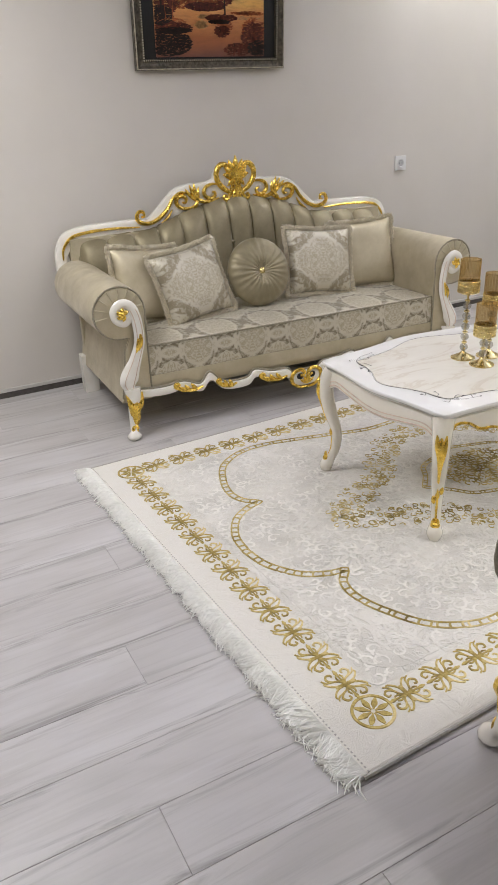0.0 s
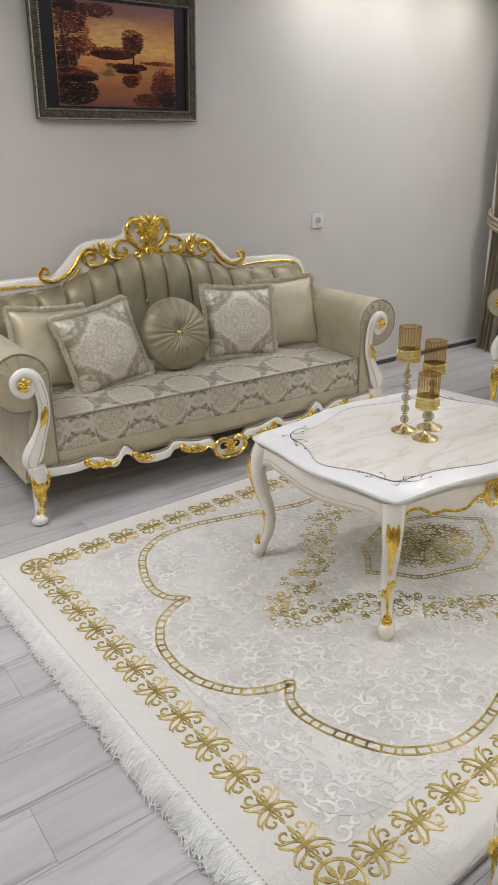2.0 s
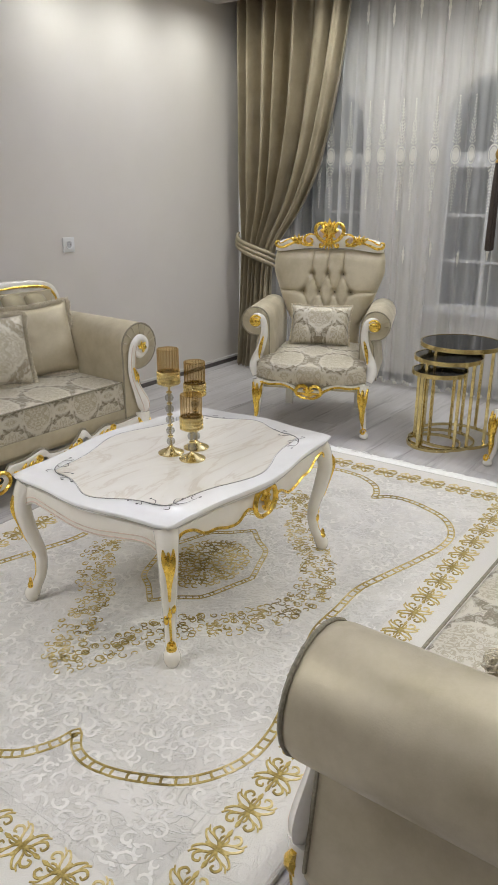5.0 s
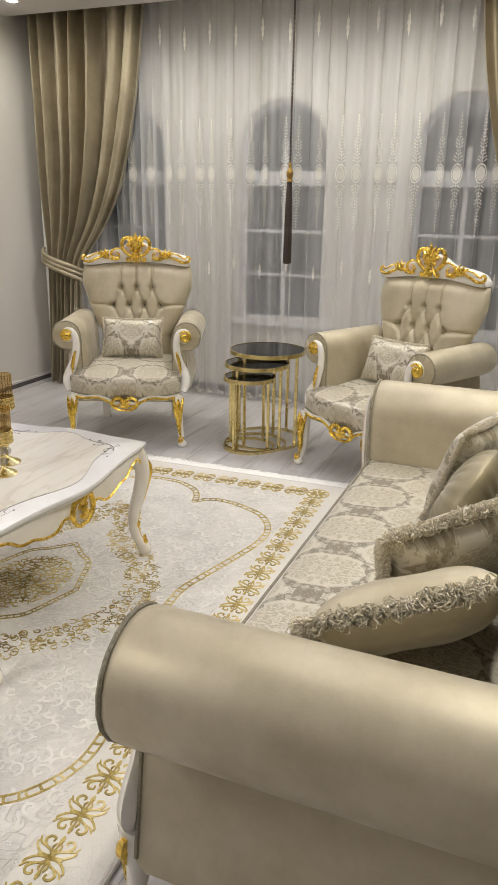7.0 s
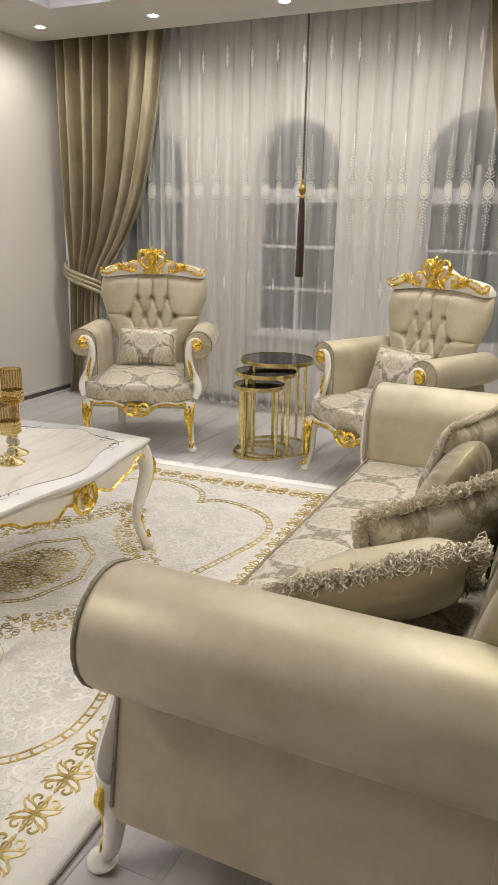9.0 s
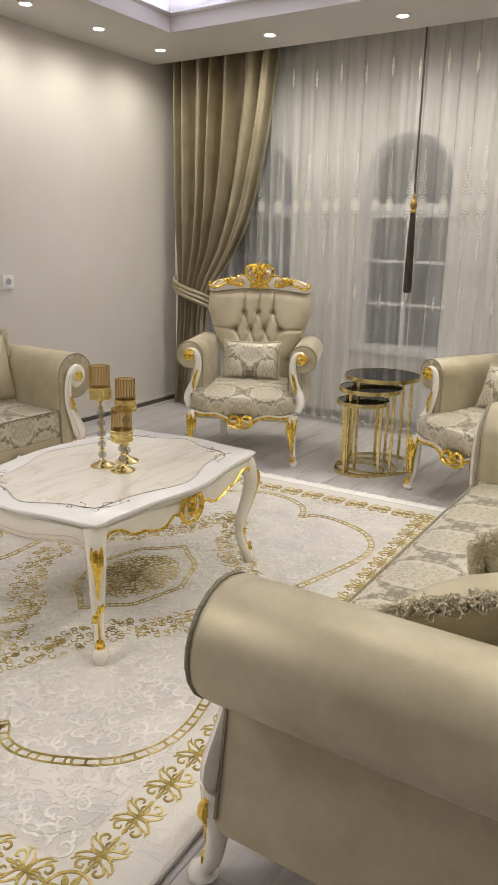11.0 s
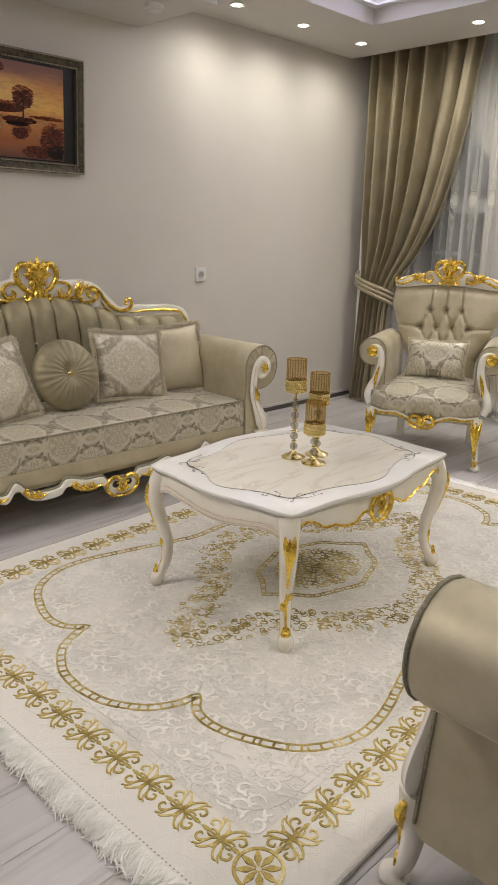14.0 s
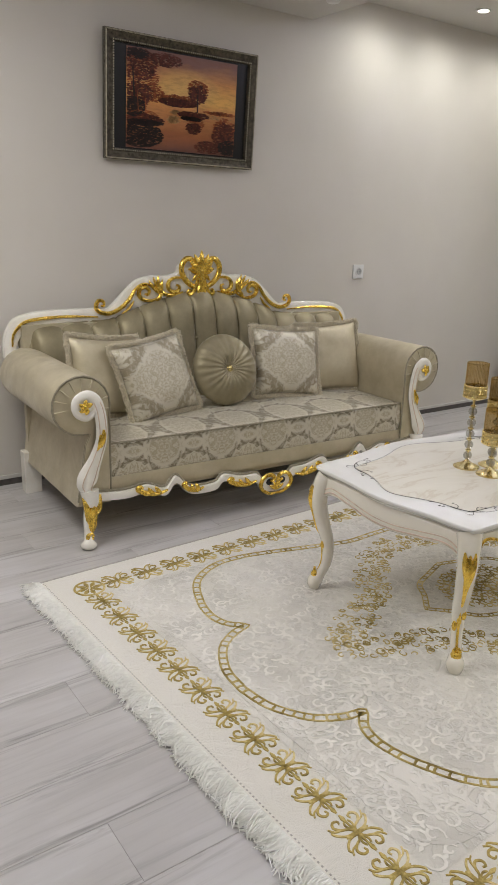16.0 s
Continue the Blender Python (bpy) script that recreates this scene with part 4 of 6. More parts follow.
# ---- armchairs ----
def armchair(m):
    t = thing("armchair", m, "champagne satin wing armchair with buttoned back and gilded crest", "armchair", "matching armchairs")
    W, ARX, ARZ, ARR = 0.355, 0.366, 0.662, 0.088
    buttons = [(-0.10, 0.90), (0.0, 0.90), (0.10, 0.90), (-0.155, 0.785), (-0.05, 0.785), (0.05, 0.785), (0.155, 0.785), (-0.10, 0.67), (0.0, 0.67), (0.10, 0.67)]
    folds = []
    for i, a in enumerate(buttons):
        for b in buttons[i + 1:]:
            if abs(abs(a[1] - b[1]) - 0.115) < 0.01 and abs(a[0] - b[0]) < 0.08:
                folds.append((a, b))
    folds += [((-0.155, 0.785), (-0.32, 0.79)), ((0.155, 0.785), (0.32, 0.79)), ((-0.10, 0.90), (-0.10, 1.04)), ((0.0, 0.90), (0.0, 1.04)), ((0.10, 0.90), (0.10, 1.04))]

    def near(p, a, b):
        ax, az = a
        dx, dz = b[0] - ax, b[1] - az
        s = max(0, min(1, ((p[0] - ax) * dx + (p[1] - az) * dz) / (dx * dx + dz * dz)))
        return math.hypot(p[0] - ax - s * dx, p[1] - az - s * dz)

    def half(z):
        # wide shoulders narrowing to the waist
        q = (z - 0.40) / 0.64
        return 0.225 + 0.14 * max(0, min(1, (q - 0.30) / 0.5)) ** 0.75 * (1 - 0.10 * max(0, (q - 0.85) / 0.15) ** 2)

    def front(u, v):
        zt = 1.045 + 0.010 * math.cos(math.pi * (2 * u - 1) * 0.9)
        z = 0.40 + (zt - 0.40) * v
        w = half(z)
        x = (2 * u - 1) * w
        e = abs(2 * u - 1)
        puff = 0.075 * (1 - e ** 5) ** 0.6 * (1 - max(0, (v - 0.88) / 0.12) ** 3 * 0.55)
        d = min(near((x, z), a, b) for a, b in folds)
        puff -= 0.014 * math.exp(-(d / 0.008) ** 2)
        dd = min(math.hypot(x - a, z - b) for a, b in buttons)
        puff -= 0.034 * math.exp(-(dd / 0.017) ** 2)
        return Vector((x, 0.235 + 0.115 * (z - 0.40) / 0.64 - puff, z))
    bm = B()
    grid(bm, 72, 64, front, True)
    part("backrest", bm, SATIN, t, "deep-buttoned satin backrest")
    bm = B()
    grid(bm, 16, 16, lambda u, v: Vector(((2 * u - 1) * half(0.40 + 0.645 * v), 0.238 + 0.115 * v + 0.06 * (1 - (2 * u - 1) ** 4), 0.40 + 0.645 * v)))
    part("back_panel", bm, SATIN, t)
    for x, z in buttons:
        part("button", blob(B(), (x, 0.235 + 0.115 * (z - 0.40) / 0.64 - 0.030, z), (0.0085, 0.006, 0.0085), None, 10, 6), BUTTON, t)
    top = mirror(line2([(-0.352, 1.070), (-0.325, 1.100), (-0.27, 1.118), (-0.20, 1.130), (-0.13, 1.142), (-0.095, 1.160), (-0.05, 1.185), (0.0, 1.19)]))
    low = mirror(line2([(-0.352, 1.040), (-0.325, 1.032), (-0.27, 1.036), (-0.20, 1.046), (-0.13, 1.054), (-0.095, 1.056), (-0.05, 1.054), (0.0, 1.052)]))
    part("crest_rail", band(B(), low, top, 0.295, 0.365), WHITE, t, "white lacquered crest rail")
    bm = B()
    crest(bm, 0, 1.078, 0.90, 0.290)
    part("crest", bm, GOLD, t, "gilded shell crest")
    # uncut openings, put in as shallow pinkish discs
    for x, z, rx, rz in ((0.045, 1.152, 0.024, 0.028), (0.132, 1.112, 0.020, 0.020)):
        for s in (-1, 1):
            part("pierced_opening", blob(B(), (s * x, 0.2945, z), (rx, 0.004, rz), None, 14, 6), PATINA, t)
    for s in (-1, 1):
        bm = B()
        for pts, r in ((((0.092, 1.142), (0.125, 1.148), (0.156, 1.132), (0.160, 1.104), (0.138, 1.084), (0.112, 1.094), (0.112, 1.114), (0.128, 1.118)), 0.0085), (((0.105, 1.078), (0.150, 1.076), (0.185, 1.092), (0.215, 1.118), (0.238, 1.122)), 0.008), (((0.165, 1.082), (0.215, 1.094), (0.262, 1.080), (0.305, 1.062), (0.342, 1.068), (0.352, 1.090), (0.336, 1.100), (0.324, 1.088)), 0.0085), (((0.230, 1.118), (0.270, 1.112), (0.305, 1.092), (0.330, 1.084)), 0.005)):
            p = smooth_line([(s * x, 0.290, z) for x, z in pts], 5)
            tube(bm, p, taper(len(p), r, 0.5), 7)
        for a, b in (((0.192, 1.085), (0.228, 1.142)), ((0.195, 1.084), (0.252, 1.128)), ((0.188, 1.085), (0.198, 1.150)), ((0.186, 1.085), (0.174, 1.138))):
            leaf(bm, (s * a[0], a[1]), (s * b[0], b[1]), 0.0095, 0.004, 0.284, 0.7)
        part("scroll_ornament", bm, GOLD, t, "gilded scroll ornament")
        sec = arm_section(s * ARX, ARZ, ARR, s, 0.33, s * 0.275)
        if s > 0:
            sec = sec[::-1]
        part("arm", padded(B(), sec, -0.215, 0.34, 0.022), SATIN, t)
        bm = B()
        tube(bm, [(x, -0.212, z) for x, z in arm_section(s * ARX, ARZ, ARR - 0.003, s, 0.33, s * 0.278)], 0.0045, 6)
        part("piping", bm, CORD, t)
        bm = B()
        for k in range(8):
            a = radians(0 + 25 * k)
            c, q = math.cos(a), math.sin(a)
            tube(bm, [(s * (ARX + 0.045 * c), -0.221, ARZ + 0.045 * q), (s * (ARX + 0.082 * c), -0.216, ARZ + 0.082 * q)], [0.0015, 0.0035], 5)
        part("pleat", bm, SATIN, t)
        e = ARX - 0.012
        post = smooth_line([(s * (e + 0.03), 0, 0.655), (s * (e + 0.01), 0, 0.692), (s * (e - 0.030), 0, 0.685), (s * (e - 0.048), 0, 0.635), (s * (e - 0.045), 0, 0.565), (s * (e - 0.026), 0, 0.495), (s * (e - 0.004), 0, 0.44), (s * (e + 0.004), 0, 0.385), (s * (e - 0.012), 0, 0.335)], 5)
        n = len(post)
        bm = B()
        tube(bm, [(p.x, -0.230 - 0.05 * max(0, (0.45 - p.z) / 0.12), p.z) for p in post], [0.016 + 0.008 * min(1, i / n * 2) + 0.012 * math.exp(-((i / n - 0.82) / 0.14) ** 2) for i in range(n)], 10, 0.7, (0, 1, 0))
        blob(bm, (s * e, -0.221, ARZ), (0.04, 0.012, 0.042), None, 14, 8)
        part("arm_post", bm, WHITE, t, "white carved arm post")
        bm = B()
        sp = spiral(s * (e + 0.004), ARZ + 0.002, 0.036, 0.010, 90 + s * 60, -s * 1.3, 24, -0.237)
        tube(bm, sp, taper(len(sp), 0.013, 0.6), 8)
        blob(bm, (s * (e + 0.004), -0.239, ARZ), (0.024, 0.012, 0.024))
        part("post_leaf", leaf(B(), (s * (e - 0.048), 0.575), (s * (e - 0.022), 0.43), 0.010, 0.006 * s, -0.252, 0.6), GOLD, t, "gilded leaf")
        part("rosette", bm, GOLD, t, "gilded scroll rosette")
        leg = part("front_leg", cabriole(B(), s * 0.322, -0.31, 0.325, s, 1.0, 0.036, 0.022), WHITE, t)
        part("leg_ornament", foot_gold(B(), s * 0.322, -0.315, 0.315, s), GOLD, leg, "gilded acanthus")
        part("back_leg", box(B(), s * 0.24 - 0.025, s * 0.24 + 0.025, 0.27, 0.32, 0.0, 0.30, 0.004), WHITE, t, "", False)

    def seat(u, v):
        a = 2 * u - 1
        w = 0.335
        bow = 0.045 * (1 - a * a)
        if v < 0.6:
            q = v / 0.6
            y = 0.27 - (0.27 + 0.31) * q - bow * q
            z = 0.432 + 0.060 * math.sin(math.pi * min(1, 0.15 + q * 0.83)) * (1 - a ** 6) ** 0.6
        else:
            q = (v - 0.6) / 0.4
            y = -0.31 - bow - 0.028 * math.sin(math.pi * min(1, q + 0.1)) * (1 - a ** 8)
            z = 0.440 - 0.125 * q + 0.012 * math.cos(a * math.pi * 2) * q
        lim = 0.272 if y > -0.19 else 0.335
        return Vector((a * min(w, lim), y, z))
    bm = B()
    grid(bm, 40, 34, seat)
    part("seat_cushion", bm, DAMASK, t, "silver damask seat")
    part("seat_base", box(B(), -0.30, 0.30, -0.30, 0.30, 0.27, 0.34, 0.01), SATIN, t)
    bot = mirror(line2([(-0.33, 0.305), (-0.25, 0.290), (-0.17, 0.296), (-0.10, 0.273), (-0.055, 0.235), (0.0, 0.225)], 5))
    bm = B()
    up = [(x, z + 0.030 + 0.04 * math.exp(-(x / 0.07) ** 2)) for x, z in bot]
    band(bm, bot, up, -0.365, -0.338, 8)
    for v in bm.verts:
        v.co.y += 0.035 * (v.co.x / 0.33) ** 2
    part("apron", bm, WHITE, t, "white serpentine carved apron")
    bm = B()
    tube(bm, [(x, -0.368 + 0.035 * (x / 0.33) ** 2, z + 0.014) for x, z in bot if abs(x) > 0.07][:len(bot) // 2 - 4], 0.007, 7)
    tube(bm, [(x, -0.368 + 0.035 * (x / 0.33) ** 2, z + 0.014) for x, z in bot if x > 0.07], 0.007, 7)
    part("gold_bead", bm, GOLD, t)
    bm = B()
    cartouche(bm, 0, 0.275, 0.075, 0.042, -0.370)
    part("cartouche", bm, GOLD, t, "gilded heart cartouche")
    bm = B()
    tube(bm, [(x, -0.352 + 0.035 * (x / 0.33) ** 2, z + 0.004) for x, z in up], 0.005, 6)
    part("apron_cord", bm, CORD, t)
    pillow("lumbar_cushion", m @ pose(0.0, 0.03, 0.605, -20, 0, 0), 0.38, 0.255, 0.12, DAMASK, "small oblong damask cushion with fringed ends on an armchair", 0.012)
    return t


armchair(pose(3.21, 1.54, 0, 0, 0, -67.5))
armchair(pose(3.185, -0.125, 0, 0, 0, -117.5))


# ---- coffee table ----
def table_outline(hx, hy, bx, by, n=24):
    """A rectangle with serpentine bowed sides and small rounded corners."""
    pts = []

    def side(a, b, out, bulge):
        for k in range(n):
            t = k / n
            s = bulge * (math.sin(math.pi * t) ** 1.6) - 0.24 * bulge * math.sin(math.pi * 2 * t) ** 2
            pts.append((a[0] + (b[0] - a[0]) * t + out[0] * s, a[1] + (b[1] - a[1]) * t + out[1] * s))
    c = 0.030
    side((-hx + c, -hy), (hx - c, -hy), (0, -1), by)
    pts.append((hx - c * 0.29, -hy + c * 0.29))
    side((hx, -hy + c), (hx, hy - c), (1, 0), bx)
    pts.append((hx - c * 0.29, hy - c * 0.29))
    side((hx - c, hy), (-hx + c, hy), (0, 1), by)
    pts.append((-hx + c * 0.29, hy - c * 0.29))
    side((-hx, hy - c), (-hx, -hy + c), (-1, 0), bx)
    pts.append((-hx + c * 0.29, -hy + c * 0.29))
    return pts


def m_marble():
    k = Mat("cream_marble_print", 0.10, 0, 0.5, 0, 0.3)
    v = k.math("ABSOLUTE", k.math("SUBTRACT", k.noise(1.6, 6, 0.6, k.map((1, 4, 1), (0, 0, 0.5)), 1.2), 0.5))
    c = k.ramp(v, (0.0, (0.70, 0.64, 0.55)), (0.03, (0.78, 0.745, 0.665)), (0.2, (0.82, 0.79, 0.715)))
    return k.col(c).m


MARBLE = m_marble()


def coffee_table(m):
    t = thing("coffee_table", m, "cream lacquered coffee table with marble top and gilded carving", "coffee table")
    H = 0.50
    bm = B()
    rows = []
    for f, z in ((0.930, H - 0.040), (0.948, H - 0.037), (0.954, H - 0.030), (0.952, H - 0.026), (0.976, H - 0.023), (0.984, H - 0.017), (0.982, H - 0.013), (0.999, H - 0.010), (1.0, H - 0.004), (0.993, H)):
        rows.append([Vector((x, y, z)) for x, y in table_outline(0.505 * f, 0.362 * f, 0.032 * f, 0.050 * f)])
    rings(bm, rows)
    part("tabletop", bm, RIM, t, "white moulded table edge")
    bm = B()
    plate(bm, table_outline(0.398, 0.262, 0.078, 0.086), H + 0.0005, H + 0.0022)
    part("marble_inlay", bm, MARBLE, t, "cream marbled top", False)
    bm = B()
    ring = [Vector((x, y, H + 0.0018)) for x, y in table_outline(0.402, 0.266, 0.078, 0.086)]
    tube(bm, ring + ring[:1], 0.0006, 4)
    part("inlay_line", bm, INK, t)
    for sx in (-1, 1):
        for sy in (-1, 1):
            bm = B()
            for pts in (((0.30, 0.322), (0.36, 0.312), (0.405, 0.285), (0.43, 0.24), (0.432, 0.19), (0.45, 0.15)), ((0.37, 0.31), (0.385, 0.285), (0.36, 0.268), (0.345, 0.285)), ((0.405, 0.285), (0.43, 0.30), (0.44, 0.28)), ((0.43, 0.24), (0.405, 0.225), (0.40, 0.20)), ((0.33, 0.318), (0.32, 0.30), (0.30, 0.302)), ((0.435, 0.19), (0.45, 0.205), (0.455, 0.19))):
                p = smooth_line([(sx * (x - 0.022), sy * (y - 0.018), H + 0.0026) for x, y in pts], 4)
                tube(bm, p, taper(len(p), 0.0016, 0.3), 4, 0.5, (0, 0, 1))
            for x, y in ((0.30, 0.322), (0.45, 0.15), (0.345, 0.285), (0.40, 0.20), (0.455, 0.19)):
                blob(bm, (sx * (x - 0.022), sy * (y - 0.018), H + 0.0026), (0.006, 0.004, 0.001), None, 8, 4)
            part("floral_inlay", bm, INK, t, "dark floral inlay")
    # apron: bowed boards with a serpentine foot
    for s in (-1, 1):
        for long in (True, False):
            L = 0.46 if long else 0.325
            q = line2([(-1, 0.400), (-0.94, 0.438), (-0.82, 0.432), (-0.70, 0.400), (-0.58, 0.394), (-0.46, 0.376), (-0.34, 0.372), (-0.22, 0.398), (-0.1, 0.375), (0, 0.352)] if long else [(-1, 0.375), (-0.8, 0.405), (-0.5, 0.395), (-0.2, 0.380), (0, 0.376)], 6)
            q = [(x * L, z) for x, z in mirror(q)]
            bm = B()
            band(bm, q, [(x, H - 0.03) for x, z in q], -0.012, 0.012, 8, 0.4)
            for v in bm.verts:
                d = (0.335 if long else 0.475) + 0.020 * (1 - (v.co.x / L) ** 2)
                x, y = v.co.x, v.co.y - d
                v.co = Vector((x, s * -y * -1, v.co.z)) if long else Vector((s * y, x, v.co.z))
            bmesh.ops.recalc_face_normals(bm, faces=bm.faces)
            part("apron", bm, CREAM, t)
            bm = B()
            pts = []
            for x, z in q:
                d = (0.335 if long else 0.475) + 0.020 * (1 - (x / L) ** 2) + 0.013
                if long and abs(x) > 0.07 or not long:
                    pts.append(Vector((x, -s * -d * -1, z + 0.008)) if long else Vector((-s * d, x, z + 0.014)))
            if long:
                cut = len([p for p in pts if p.x < 0])
                tube(bm, pts[:cut], 0.0052, 6)
                tube(bm, pts[cut:], 0.0052, 6)
                part("gold_bead", bm, GOLD, t)
                bm = B()
                cartouche(bm, 0, 0.402, 0.062, 0.055, -0.371)
                if s > 0:
                    for v in bm.verts:
                        v.co = Vector((-v.co.x, -v.co.y, v.co.z))
                part("cartouche", bm, GOLD, t, "gilded heart cartouche")
            else:
                tube(bm, pts, 0.0022, 6)
                tube(bm, [p + Vector((0, 0, 0.016)) for p in pts], 0.0018, 6)
                part("groove_line", bm, PATINA, t)
    # legs
    for sx in (-1, 1):
        for sy in (-1, 1):
            bm = B()
            d = Vector((sx, sy, 0)).normalized()
            base = Vector((sx * 0.462, sy * 0.318, 0))
            spine = [base + d * o + Vector((0, 0, z)) for o, z in ((0.0, H - 0.035), (0.018, 0.43), (0.030, 0.37), (0.012, 0.28), (-0.014, 0.19), (-0.012, 0.11), (0.014, 0.05), (0.028, 0.028), (0.028, 0.0))]
            p = smooth_line(spine, 4)
            n = len(p)
            rr = [0.040 - 0.021 * min(1, i / (n * 0.62)) + (0.010 * math.sin((i / n - 0.7) / 0.28 * math.pi) if 0.7 < i / n < 0.98 else 0) for i in range(n)]
            leg = part("leg", tube(bm, p, rr, 12), CREAM, t)
            bm = B()
            side = Vector((-d.y, d.x, 0))
            for off, w, z1 in ((-0.016, 0.010, 0.29), (0.0, 0.013, 0.19), (0.016, 0.010, 0.26)):
                pts = []
                for k in range(9):
                    z = 0.425 + (z1 - 0.425) * k / 8
                    j = min(range(n), key=lambda i: abs(p[i].z - z))
                    pts.append(p[j] + d * (rr[j] * 0.93) + side * off * (1 - k / 9) + Vector((0, 0, z - p[j].z)))
                tube(bm, pts, [w * q for q in (0.25, 0.75, 1.0, 0.95, 0.75, 0.52, 0.40, 0.32, 0.22)], 7)
            for k in range(3):
                j = min(range(n), key=lambda i: abs(p[i].z - (0.20 - 0.03 * k)))
                blob(bm, p[j] + d * rr[j] * 0.8 + side * (0.012 - 0.012 * k), (0.009, 0.009, 0.018), None, 8, 6)
            j = min(range(n), key=lambda i: abs(p[i].z - 0.065))
            for sg in (-1, 1):
                pts = [p[j] + d * (rr[j] + 0.004) + side * sg * 0.013 * math.cos(a) * (1 - a / 9) + Vector((0, 0, 0.010 + 0.016 * math.sin(a) * (1 - a / 9))) for a in np.linspace(0, 6.5, 14)]
                tube(bm, pts, taper(14, 0.0055, 0.5), 6)
            tube(bm, [p[i] + d * rr[i] * 0.95 for i in range(n) if 0.07 < p[i].z < 0.20], 0.0045, 6)
            blob(bm, p[j] + d * (rr[j] * 0.95) + Vector((0, 0, -0.004)), (0.018, 0.018, 0.016), None, 10, 8)
            part("leg_ornament", bm, GOLD, leg, "gilded acanthus")
    return t


coffee_table(pose(1.165, 0.885, 0.012, 0, 0, 1.6))


def candle_holder(x, y, h):
    t = thing("candle_holder", pose(x, y, 0.5142), "gold and crystal candle holder with an amber glass cup", "candle holder", "candle holders on the table")
    bm = B()
    lathe(bm, [(0.048, 0.0), (0.048, 0.003), (0.043, 0.006), (0.040, 0.007), (0.035, 0.010), (0.031, 0.011), (0.026, 0.014), (0.021, 0.016), (0.015, 0.021), (0.008, 0.026), (0.006, 0.03)], 32)
    part("base", bm, BRASS, t, "ribbed gold base")
    cup = h - 0.137
    bm = B()
    prof, z = [(0.006, 0.028)], 0.03
    k = 0
    while z < cup - 0.012:
        k += 1
        fat = 0.0105 if k % 4 == 0 else 0.0045
        prof += [(0.0045, z), (fat, z + 0.003), (fat, z + 0.007), (0.0045, z + 0.010)]
        z += 0.0105
    prof.append((0.006, cup))
    lathe(bm, prof, 14)
    part("stem", bm, BRASS, t)
    for q in range(max(1, int((cup - 0.02) / 0.042))):
        bm = B()
        bmesh.ops.create_icosphere(bm, subdivisions=2, radius=0.0165, matrix=Matrix.Translation((0, 0, 0.046 + q * 0.042)))
        part("crystal_bead", bm, CRYSTAL, t, "clear faceted bead", False)
    bm = B()
    lathe(bm, [(0.006, cup - 0.002), (0.030, cup + 0.004), (0.038, cup + 0.010), (0.0385, cup + 0.056), (0.0375, cup + 0.056), (0.036, cup + 0.012), (0.002, cup + 0.006)], 28)
    for j in range(4):
        for i in range(26):
            a = 2 * math.pi * (i + 0.5 * j) / 26
            blob(bm, (0.0392 * math.cos(a), 0.0392 * math.sin(a), cup + 0.014 + 0.0125 * j), (0.0045, 0.0045, 0.0052), None, 6, 4)
    part("beaded_cup", bm, BRASS, t, "beaded gold collar")
    bm = B()
    n = 40
    rows = []
    for z, r in ((cup + 0.012, 0.036), (cup + 0.05, 0.0375), (h, 0.038), (h, 0.0355), (cup + 0.05, 0.035), (cup + 0.014, 0.034)):
        rows.append([Vector(((r + 0.0006 * (i % 2)) * math.cos(2 * math.pi * i / n), (r + 0.0006 * (i % 2)) * math.sin(2 * math.pi * i / n), z)) for i in range(n)])
    rings(bm, rows, True, False)
    g = part("glass", bm, AMBER, t, "ribbed amber glass")
    bm = B()
    for i in range(22):
        a = 2 * math.pi * i / 22
        c, q = 0.0382 * math.cos(a), 0.0382 * math.sin(a)
        box(bm, c - 0.0009, c + 0.0009, q - 0.0009, q + 0.0009, cup + 0.054, h - 0.002)
    lathe(bm, [(0.0388, h - 0.003), (0.0388, h), (0.0352, h), (0.0352, h - 0.003)], 28)
    part("glass_rib", bm, AMBER_RIB, g)


candle_holder(1.140, 0.922, 0.395)
candle_holder(1.240, 0.885, 0.335)
candle_holder(1.140, 0.818, 0.245)


# ---- nesting side tables ----
def side_table(x, y, r, h, label):
    t = thing("side_table", pose(x, y, 0), label, "side table", "nest of round side tables")
    bm = B()
    lathe(bm, [(0.001, h - 0.010), (r - 0.008, h - 0.010), (r - 0.008, h - 0.002), (0.001, h - 0.002)], 48)
    part("glass_top", bm, SMOKE, t, "black glass top")
    bm = B()
    for z, hh, name in ((h - 0.024, 0.024, 0), (0.0, 0.016, 1)):
        rows = [[Vector((q * math.cos(2 * math.pi * k / 48), q * math.sin(2 * math.pi * k / 48), zz)) for k in range(48)] for q, zz in ((r - 0.009, z), (r, z), (r, z + hh), (r - 0.009, z + hh), (r - 0.009, z))]
        b2 = B()
        rings(b2, rows, True, False)
        part("top_ring" if name == 0 else "floor_ring", b2, BRASS, t)
    bm.free()
    for k in range(4):
        a = math.pi / 4 + k * math.pi / 2 + 0.5
        px, py = (r - 0.012) * math.cos(a), (r - 0.012) * math.sin(a)
        part("leg", box(B(), px - 0.008, px + 0.008, py - 0.008, py + 0.008, 0.004, h - 0.02, 0.001), BRASS, t, "", False)


side_table(3.190, 0.715, 0.158, 0.455, "small round nesting table, black glass and brass")
side_table(3.265, 0.700, 0.195, 0.525, "middle round nesting table, black glass and brass")
side_table(3.375, 0.672, 0.235, 0.590, "tall round nesting table, black glass and brass")


# ---- curtains ----
def interp(z, table):
    for (z0, a0), (z1, a1) in zip(table, table[1:]):
        if z0 <= z <= z1:
            q = (z - z0) / (z1 - z0)
            return a0 + (a1 - a0) * q
    return table[0][1] if z < table[0][0] else table[-1][1]


